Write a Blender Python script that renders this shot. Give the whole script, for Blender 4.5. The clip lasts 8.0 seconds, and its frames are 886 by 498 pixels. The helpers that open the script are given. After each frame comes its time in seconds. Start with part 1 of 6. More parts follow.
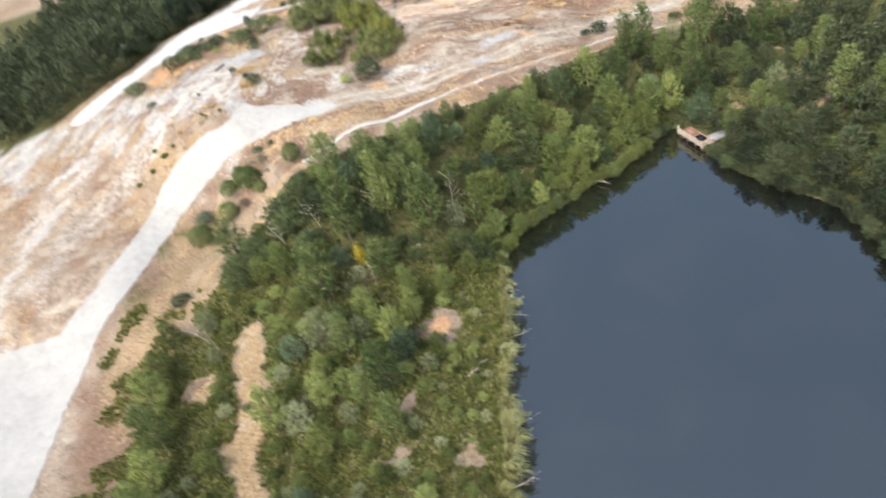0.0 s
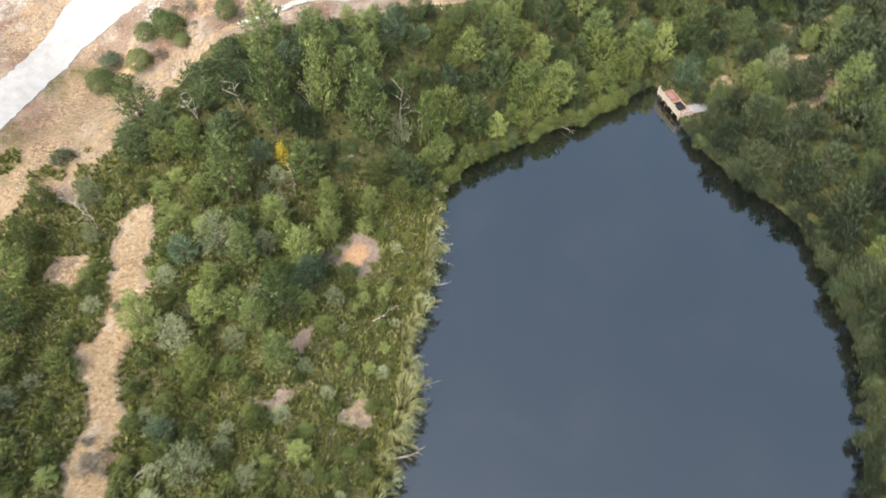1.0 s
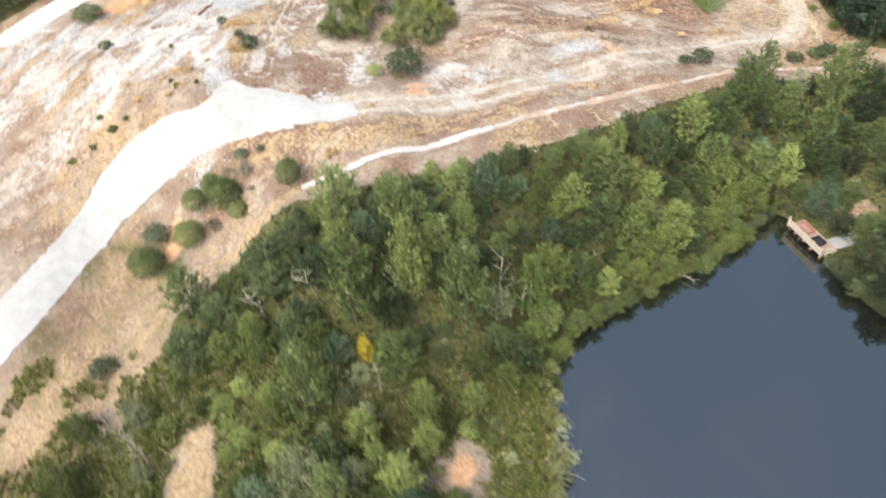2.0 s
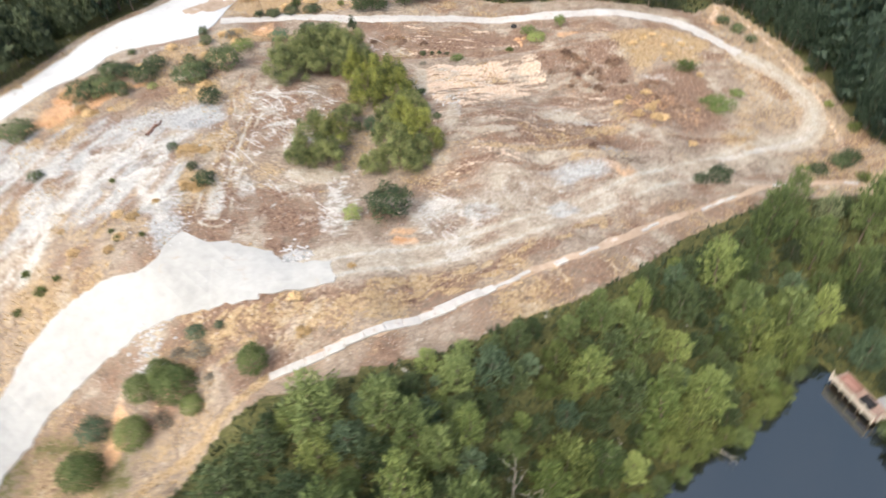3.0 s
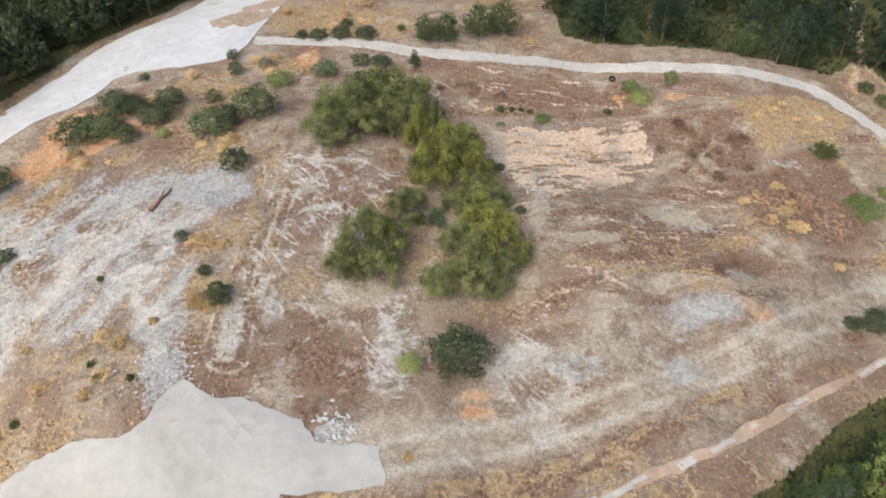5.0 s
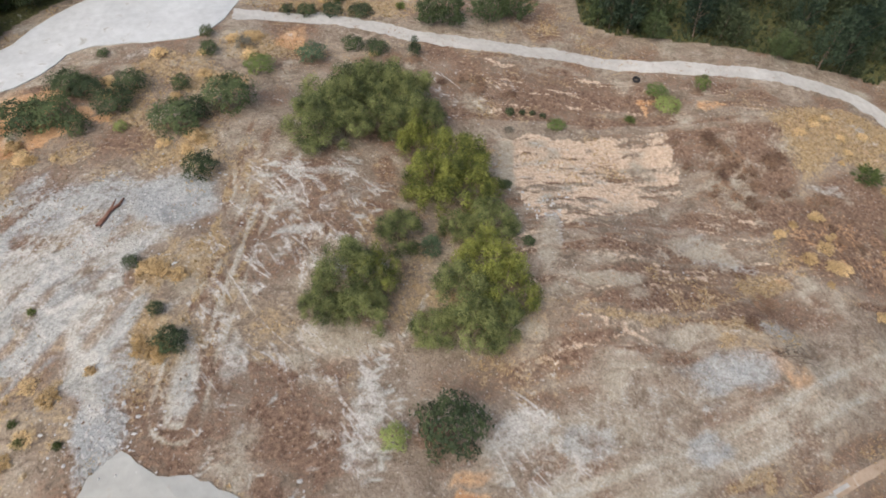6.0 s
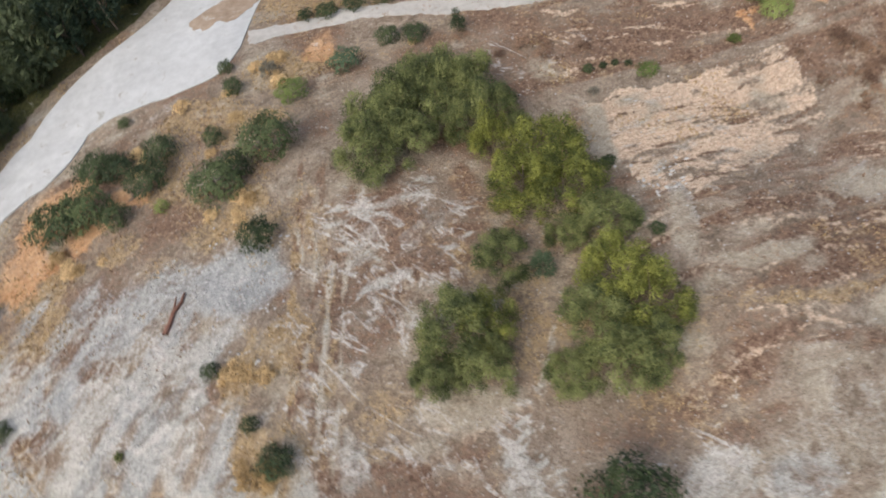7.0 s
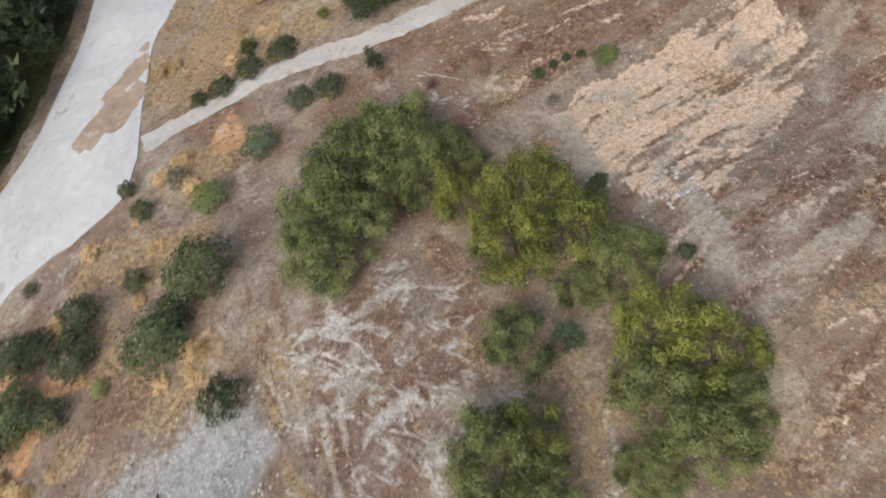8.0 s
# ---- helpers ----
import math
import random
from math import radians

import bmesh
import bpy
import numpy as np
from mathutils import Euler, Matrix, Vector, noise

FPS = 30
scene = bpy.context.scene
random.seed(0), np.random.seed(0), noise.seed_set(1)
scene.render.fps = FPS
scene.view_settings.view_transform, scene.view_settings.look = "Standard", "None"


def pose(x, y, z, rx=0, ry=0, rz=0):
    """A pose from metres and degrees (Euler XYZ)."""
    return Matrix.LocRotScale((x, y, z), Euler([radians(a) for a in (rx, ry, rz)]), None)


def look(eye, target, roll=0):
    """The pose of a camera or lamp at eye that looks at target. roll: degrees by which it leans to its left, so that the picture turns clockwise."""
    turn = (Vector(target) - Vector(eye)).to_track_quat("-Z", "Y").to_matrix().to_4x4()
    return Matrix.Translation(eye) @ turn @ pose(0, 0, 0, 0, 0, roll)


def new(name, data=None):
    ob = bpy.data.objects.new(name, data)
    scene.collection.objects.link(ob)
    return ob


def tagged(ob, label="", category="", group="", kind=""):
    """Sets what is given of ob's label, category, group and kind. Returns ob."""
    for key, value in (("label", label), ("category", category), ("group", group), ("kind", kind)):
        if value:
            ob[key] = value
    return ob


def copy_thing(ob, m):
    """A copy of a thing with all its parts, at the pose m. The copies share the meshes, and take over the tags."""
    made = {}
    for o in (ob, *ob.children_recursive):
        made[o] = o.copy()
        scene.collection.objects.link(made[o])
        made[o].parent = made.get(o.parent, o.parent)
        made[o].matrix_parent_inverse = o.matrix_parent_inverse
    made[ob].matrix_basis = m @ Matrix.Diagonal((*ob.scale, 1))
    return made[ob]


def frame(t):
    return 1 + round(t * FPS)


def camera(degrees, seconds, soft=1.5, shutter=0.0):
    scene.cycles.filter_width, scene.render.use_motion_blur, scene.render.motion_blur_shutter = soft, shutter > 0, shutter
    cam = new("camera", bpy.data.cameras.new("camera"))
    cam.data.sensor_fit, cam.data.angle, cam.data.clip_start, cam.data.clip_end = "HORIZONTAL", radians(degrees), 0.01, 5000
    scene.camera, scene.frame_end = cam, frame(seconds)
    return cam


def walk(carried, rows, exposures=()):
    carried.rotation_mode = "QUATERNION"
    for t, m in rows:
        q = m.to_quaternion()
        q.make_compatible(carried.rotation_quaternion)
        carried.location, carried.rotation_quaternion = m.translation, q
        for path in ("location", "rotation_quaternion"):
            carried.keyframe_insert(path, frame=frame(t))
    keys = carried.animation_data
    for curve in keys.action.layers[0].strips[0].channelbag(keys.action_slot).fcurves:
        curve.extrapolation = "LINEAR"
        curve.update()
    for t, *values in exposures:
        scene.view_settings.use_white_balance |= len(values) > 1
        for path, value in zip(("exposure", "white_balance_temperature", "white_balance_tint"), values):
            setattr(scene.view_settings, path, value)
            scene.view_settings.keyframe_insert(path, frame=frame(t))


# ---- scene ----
# ---------------------------------------------------------------- camera
cam = camera(64.0, 8.0, soft=1.7, shutter=0.35)
PATH = [
    (0, (8.716, -54.294, 47.293), (8.596, -52.708, 46.08), -18.1),
    (0.5, (8.165, -50.776, 46.641), (8.226, -49.343, 45.247), -7.6),
    (1, (8.952, -44.99, 47.055), (8.986, -43.679, 45.545), -1.0),
    (1.5, (7.178, -38.14, 46.198), (7.3, -36.779, 44.737), 5.6),
    (1.7, (5.295, -34.993, 45.508), (5.332, -33.581, 44.092), 0.4),
    (2.8, (1.97, -16.98, 48.52), (1.74, 12.18, 21.13), -11.84),
    (3, (2.69, -14.87, 48.50), (3.89, 14.34, 21.20), -4.90),
    (3.5, (1.98, -9.93, 49.22), (5.50, 19.04, 21.87), 6.13),
    (4, (-0.00, -4.50, 48.30), (-0.82, 24.31, 20.56), -0.87),
    (4.5, (0.00, -0.00, 48.00), (-0.00, 28.38, 19.81), -0.00),
    (4.7, (-0.23, 1.49, 47.87), (0.07, 29.80, 19.61), -1.10),
    (5.8, (-0.79, 10.60, 46.71), (0.10, 36.65, 16.37), 0.51),
    (6, (-0.88, 12.22, 46.17), (0.02, 38.13, 15.71), 2.62),
    (6.5, (-1.92, 16.24, 44.67), (-2.66, 40.74, 13.06), -6.39),
    (7, (-2.03, 20.44, 43.42), (-5.76, 44.14, 11.41), -19.77),
    (7.5, (-1.66, 24.51, 42.20), (-5.82, 47.87, 10.00), -31.04),
    (8, (-1.39, 28.58, 40.89), (-4.05, 51.05, 7.90), -35.23),
]
EXPOSURES = [(0, 1.04), (1, 1.17), (1.5, 1.19), (3, 0.98), (4, 0.7), (4.5, 0.57), (6, 0.22), (8, 0.17)]
walk(cam, [(t, look(eye, target, roll)) for t, eye, target, roll in PATH], EXPOSURES)

# ---------------------------------------------------------------- light
SUN_EL, SUN_AZ = 52.0, 215.0
world = bpy.data.worlds.new("overcast_sky")
scene.world = world
world.use_nodes = True
wn = world.node_tree.nodes
sky = wn.new("ShaderNodeTexSky")
sky.sky_type, sky.sun_disc = "NISHITA", False
sky.sun_elevation, sky.sun_rotation = radians(SUN_EL), radians(SUN_AZ)
sky.air_density, sky.dust_density, sky.ozone_density = 1.0, 5.4, 1.0
wn["Background"].inputs["Strength"].default_value = 0.15
world.node_tree.links.new(sky.outputs[0], wn["Background"].inputs["Color"])
sun_data = bpy.data.lights.new("sun", "SUN")
sun_data.energy, sun_data.angle, sun_data.color = 0.95, radians(30), (0.95, 0.985, 0.93)
sun = new("sun", sun_data)
az = radians(SUN_AZ)
sun.matrix_world = look((60 * math.sin(az), 60 * math.cos(az), 60 * math.tan(radians(SUN_EL))), (0, 0, 0))


# ---------------------------------------------------------------- material kit
def material(name):
    m = bpy.data.materials.new(name)
    m.use_nodes = True
    return m, m.node_tree, m.node_tree.nodes["Principled BSDF"]


def node(nt, kind, **sets):
    n = nt.nodes.new(kind)
    for key, value in sets.items():
        n.inputs[key.replace("_", " ")].default_value = value
    return n


def noise_at(nt, scale, detail=4.0, rough=0.6, coord=None, warp=0.0):
    n = node(nt, "ShaderNodeTexNoise", Scale=scale, Detail=detail, Roughness=rough, Distortion=warp)
    if coord is not None:
        nt.links.new(coord, n.inputs["Vector"])
    return n.outputs["Fac"]


def arith(nt, op, a, b=0.0):
    n = nt.nodes.new("ShaderNodeMath")
    n.operation = op
    for k, v in enumerate((a, b)):
        if isinstance(v, (int, float)):
            n.inputs[k].default_value = v
        else:
            nt.links.new(v, n.inputs[k])
    return n.outputs[0]


def ramp(nt, fac, stops):
    n = nt.nodes.new("ShaderNodeValToRGB")
    el = n.color_ramp.elements
    while len(el) < len(stops):
        el.new(0.5)
    for e, (p, c) in zip(el, stops):
        e.position, e.color = p, (*c, 1.0) if len(c) == 3 else c
    nt.links.new(fac, n.inputs[0])
    return n.outputs[0]


def blend(nt, fac, a, b, mode="MIX"):
    n = nt.nodes.new("ShaderNodeMix")
    n.data_type, n.blend_type = "RGBA", mode
    for sock, v in ((n.inputs[0], fac), (n.inputs[6], a), (n.inputs[7], b)):
        if isinstance(v, (int, float)):
            sock.default_value = v
        elif isinstance(v, tuple):
            sock.default_value = (*v, 1.0)
        else:
            nt.links.new(v, sock)
    return n.outputs[2]


def bump(nt, bsdf, height, strength, distance):
    n = node(nt, "ShaderNodeBump", Strength=strength, Distance=distance)
    nt.links.new(height, n.inputs["Height"])
    nt.links.new(n.outputs[0], bsdf.inputs["Normal"])


def where(nt):
    return nt.nodes.new("ShaderNodeNewGeometry").outputs["Position"]


def step_mask(nt, mask, grain, amount, lo, hi):
    """A mask whose edge is broken up by grain."""
    v = arith(nt, "ADD", mask, arith(nt, "MULTIPLY", arith(nt, "SUBTRACT", grain, 0.5), amount))
    n = nt.nodes.new("ShaderNodeMapRange")
    n.interpolation_type = "SMOOTHSTEP"
    nt.links.new(v, n.inputs[0])
    n.inputs[1].default_value, n.inputs[2].default_value = lo, hi
    return n.outputs[0]


# ---------------------------------------------------------------- land form
SHORE = [(4, -30), (5.9, -24), (6.9, -20), (7.2, -15), (8.3, -9), (9.4, -2), (9.8, 2.5), (11.5, 5.3), (16, 8.5), (19.5, 10),
         (22, 11.6), (25.5, 12.6), (28, 14.6), (31.8, 17.2), (34.2, 18.2), (35.6, 12), (36.6, 6.8), (39, 2.5), (41.7, -2), (42.6, -6),
         (42.2, -11), (42, -16), (41, -20), (38, -26), (34, -40), (28, -56), (16, -60), (6, -50), (3, -40)]
KNOBS = [(-9, 15, 11.3), (4.5, 19, 11.6), (9, 21, 11.2), (29.5, 34, 7.4), (25, 36.5, 9.1), (24.5, 41, 9.4), (33, 38, 6.7), (40, 36, 5.3), (45, 39, 4.2), (-17, 37, 15), (-15, 45, 14.5),
         (21, 60, 11.3), (-2, 62, 12.4), (-27, 60, 13.6), (8, 38, 12.6), (19.5, 35, 10.8), (-16, 27, 14.8), (-3, 21, 13.8), (-9, 21, 14),
         (-16, 10, 7.5), (-21, 10, 6.2), (-12, -9, 4.6), (2, -5, 1.6), (-22, -14, 4), (-8, -18, 2), (52, 27, 4), (38, 20, 3), (-35, 15, 8),
         (-40, -5, 5)]


def hash2(ix, iy, seed):
    n = np.sin(ix * 127.1 + iy * 311.7 + seed * 74.7) * 43758.5453
    return n - np.floor(n)


def value_noise(x, y, seed=0):
    ix, iy = np.floor(x), np.floor(y)
    fx, fy = x - ix, y - iy
    fx, fy = fx * fx * (3 - 2 * fx), fy * fy * (3 - 2 * fy)
    a, b = hash2(ix, iy, seed), hash2(ix + 1, iy, seed)
    c, d = hash2(ix, iy + 1, seed), hash2(ix + 1, iy + 1, seed)
    return (a * (1 - fx) + b * fx) * (1 - fy) + (c * (1 - fx) + d * fx) * fy


def fbm(x, y, octaves=4, seed=0):
    total, amp, norm = 0.0, 1.0, 0.0
    for k in range(octaves):
        total, norm = total + amp * value_noise(x * 2**k, y * 2**k, seed + k), norm + amp
        amp *= 0.55
    return total / norm


def smooth_line(points, closed=False, per=6):
    """A Catmull-Rom curve through the points."""
    p = np.array(points, float)
    n, out = len(p), []
    for i in range(n if closed else n - 1):
        a, b, c, d = (p[(i + k) % n] if closed else p[min(max(i + k, 0), n - 1)] for k in (-1, 0, 1, 2))
        for k in range(per):
            t = k / per
            out.append(0.5 * (2 * b + (c - a) * t + (2 * a - 5 * b + 4 * c - d) * t * t + (3 * b - a - 3 * c + d) * t**3))
    if not closed:
        out.append(p[-1])
    return np.array(out)


def line_distance(x, y, line, closed=False):
    q = np.vstack([line, line[:1]]) if closed else line
    best = np.full(np.shape(x), 1e9)
    for (ax, ay), (bx, by) in zip(q[:-1, :2], q[1:, :2]):
        dx, dy = bx - ax, by - ay
        t = np.clip(((x - ax) * dx + (y - ay) * dy) / (dx * dx + dy * dy + 1e-9), 0, 1)
        best = np.minimum(best, np.hypot(x - ax - t * dx, y - ay - t * dy))
    return best


def inside(x, y, ring):
    odd = np.zeros(np.shape(x), bool)
    for (ax, ay), (bx, by) in zip(ring, np.roll(ring, -1, 0)):
        cross = ((ay > y) != (by > y)) & (x < (bx - ax) * (y - ay) / (by - ay + 1e-12) + ax)
        odd ^= cross
    return odd


shore_line = smooth_line(SHORE, closed=True, per=3)
knobs = np.array(KNOBS, float)


def off_shore(x, y):
    """Metres from the water's edge, below zero in the water."""
    d = line_distance(x, y, shore_line, closed=True)
    return np.where(inside(x, y, shore_line), -d, d)


def land(x, y):
    x, y = np.asarray(x, float), np.asarray(y, float)
    w = 1 / ((x[..., None] - knobs[:, 0]) ** 2 + (y[..., None] - knobs[:, 1]) ** 2 + 9.0) ** 1.7
    h = (w * knobs[:, 2]).sum(-1) / w.sum(-1)
    s = off_shore(x, y)
    soft = np.clip((x - 4) / 8, 0, 1)
    rough = (fbm(x / 7, y / 7, 3, 3) - 0.5) * 0.9 + (fbm(x / 1.6, y / 1.6, 2, 9) - 0.5) * 0.22
    dry = 0.05 + 0.05 * np.clip(s, 0, 1) + (h - 0.1) * (1 - np.exp(-(np.maximum(s - 0.4, 0) / (5.2 + 1.4 * soft)) ** (1.7 + 0.4 * soft))) + rough * np.clip(s / 6, 0, 1) * 0.6
    return np.where(s > 0, dry, np.maximum(-2.5, 0.05 + s * 0.6))


def ground_z(x, y):
    return float(land(np.array([x]), np.array([y]))[0])


# ---------------------------------------------------------------- lines and patches of the plan
ROAD_EDGE = [(-34.6, -90), (-34, -30), (-33.0, -16), (-32.3, -6), (-31, 0.5), (-28.3, 6.5), (-26.3, 12.5), (-24.3, 16.3), (-22.8, 17.4), (-20.5, 18.6), (-18.1, 19.3),
             (-16.1, 19.7), (-13.8, 19.8), (-8.8, 19.6), (-8.8, 20.0), (-3.6, 20.3), (-3.8, 22.5), (-7.3, 22.8), (-8.2, 24.2), (-9.3, 24.6), (-11.6, 25.5),
             (-13, 25.3), (-14, 25.8), (-14.8, 26.3), (-15.7, 25.3), (-16.4, 24.0), (-17.8, 23.2), (-20.5, 23.4), (-22.9, 22.9), (-24.8, 22.2), (-26.8, 20.6),
             (-28.6, 17), (-30.5, 11.5), (-32.6, 6.8), (-35.8, 2.6), (-40, 2.9), (-44, 2.6), (-45.5, -5), (-44, -18), (-43, -40), (-43, -90)]
PAD_EDGE = [(-8, 96), (-13, 79.5), (-15.5, 75.4), (-17.1, 69), (-18.6, 63), (-21.5, 60.8), (-25.8, 60.2), (-28.6, 58.6), (-30.4, 55.2), (-33.5, 52.6),
            (-41, 43), (-44, 45), (-36, 55.5), (-33.4, 60), (-30.6, 65.2), (-26, 70.5), (-22.6, 77), (-19.5, 86), (-16, 98)]
NORTH_ROAD = [(-17.5, 65.6), (-10.6, 66.2), (-6, 65.6), (-2, 64.3), (4, 63.4), (10.5, 63.2), (17.5, 62.3), (24, 61.9), (30, 61.6), (35, 61.3), (38.5, 58.6), (41, 55.8)]
LOOP = [(41, 55.8), (44.4, 52.5), (45.9, 48), (45.3, 44.6), (42.6, 42), (38, 40), (32, 37.4), (25.5, 34), (16.5, 28.9), (7.3, 25.2), (1, 23), (-5, 21.5)]
CHANNEL = [(-8.2, 14.6), (-6.1, 15.1), (-3.1, 15.8), (-0.4, 16.7), (3.2, 18.2), (6.6, 19.8), (9.8, 21.2), (13.7, 22.8), (18.5, 25.3), (24.2, 28.4), (30.5, 31.5),
           (37, 34.2), (42, 34.4), (46, 34)]
DIRT_EDGE = [(-21.6, 69.6), (-21.2, 67.7), (-19.2, 68.2), (-17.2, 69.6), (-16.2, 72.2), (-15.6, 75.6), (-17.3, 74.8), (-19.2, 72.2)]
WOOD_PATH = [(40.2, 62.5), (43.2, 67.2), (45.9, 74.5), (48.3, 84.5), (50, 100)]
SOUTH_PATH = [(-8.4, 14.7), (-11.0, 12.5), (-14.0, 11.4), (-16.7, 9.5), (-18.8, 6.6), (-20, 3)]
EDGE_PATH = [(43.2, 67.2), (44.5, 63.0), (45.5, 58.3), (46.3, 54.4), (47.0, 49.8), (47.0, 44.8), (46.5, 40.3)]
WEST_PATH = [(-14.9, -4.5), (-15.2, -7.2), (-14.5, -10.5), (-14.3, -12.8), (-15.4, -15), (-14.8, -17.8), (-14.5, -20.6), (-14, -24), (-13.6, -29)]


# ---------------------------------------------------------------- mesh kit
def mesh_from(name, verts, faces, mat, smooth=False):
    me = bpy.data.meshes.new(name)
    me.from_pydata([tuple(v) for v in verts] if not isinstance(verts, np.ndarray) else verts.tolist(), [], faces if not isinstance(faces, np.ndarray) else faces.tolist())
    me.materials.append(mat)
    if smooth:
        me.polygons.foreach_set("use_smooth", [True] * len(me.polygons))
    me.update()
    return me


def part(name, me, parent, label=""):
    ob = new(name, me)
    ob.parent = parent
    if label:
        tagged(ob, label)
    return ob


def tube(line, radii, sides=6):
    """Vertices and faces of a tapered tube along a line."""
    verts, faces = [], []
    line = [Vector(p) for p in line]
    for i, (p, r) in enumerate(zip(line, radii)):
        way = (line[min(i + 1, len(line) - 1)] - line[max(i - 1, 0)]).normalized()
        a = way.orthogonal().normalized()
        b = way.cross(a)
        for k in range(sides):
            t = 2 * math.pi * k / sides
            verts.append(p + (a * math.cos(t) + b * math.sin(t)) * r)
        if i:
            for k in range(sides):
                m = (k + 1) % sides
                faces.append(((i - 1) * sides + k, (i - 1) * sides + m, i * sides + m, i * sides + k))
    faces.append(tuple((len(line) - 1) * sides + k for k in range(sides)))
    return verts, faces


def joined(pieces):
    verts, faces = [], []
    for v, f in pieces:
        n = len(verts)
        verts += [tuple(p) for p in v]
        faces += [tuple(i + n for i in q) for q in f]
    return verts, faces


def draped(outline, lift, depth, spacing):
    """A slab that follows the land inside an outline, with its sides going down into the ground."""
    from mathutils.geometry import delaunay_2d_cdt
    ring = np.array(outline, float)
    lo, hi = ring.min(0), ring.max(0)
    gx, gy = np.meshgrid(np.arange(lo[0], hi[0], spacing), np.arange(lo[1], hi[1], spacing))
    keep = inside(gx, gy, ring) & (line_distance(gx, gy, ring, True) > spacing * 0.4)
    pts = [Vector(p) for p in ring] + [Vector(p) for p in zip(gx[keep], gy[keep])]
    n = len(ring)
    v2, _, faces, *_ = delaunay_2d_cdt(pts, [(i, (i + 1) % n) for i in range(n)], [], 1, 1e-4)
    v2 = np.array([tuple(p) for p in v2])
    z = land(v2[:, 0], v2[:, 1]) + lift
    verts = np.column_stack([v2, z]).tolist()
    faces = [tuple(f) for f in faces]
    m = len(verts)
    rim = [[p[0], p[1], 0] for p in ring]
    zr = land(ring[:, 0], ring[:, 1])
    for p, h in zip(rim, zr):
        verts.append([p[0], p[1], h + lift])
    for p, h in zip(rim, zr):
        verts.append([p[0], p[1], h + lift - depth])
    for i in range(n):
        j = (i + 1) % n
        faces.append((m + i, m + j, m + n + j, m + n + i))
    return verts, faces


def ribbon(points, width, per=5, wobble=0.15, seed=1):
    """The outline of a strip of about that width along a curve."""
    mid = smooth_line(points, per=per)
    way = np.gradient(mid, axis=0)
    side = np.column_stack([-way[:, 1], way[:, 0]]) / np.hypot(way[:, 0], way[:, 1])[:, None]
    rnd = np.random.RandomState(seed)
    wl, wr = (width / 2 * (1 + wobble * rnd.randn(len(mid)))[:, None] for _ in range(2))
    return np.vstack([mid + side * wl, (mid - side * wr)[::-1]])


def broken(outline, step=0.5, amount=0.05, seed=2):
    """An outline of straight runs with a slightly broken edge."""
    ring, rnd, out = np.array(outline, float), np.random.RandomState(seed), []
    for a, b in zip(ring, np.roll(ring, -1, 0)):
        n = max(1, int(np.hypot(*(b - a)) / step))
        out += [a + (b - a) * k / n + (rnd.randn(2) * amount if k else 0) for k in range(n)]
    return np.array(out)


def ragged(outline, per=4, amount=0.12, seed=2):
    ring = smooth_line(outline, closed=True, per=per)
    rnd = np.random.RandomState(seed)
    return ring + rnd.randn(*ring.shape) * amount


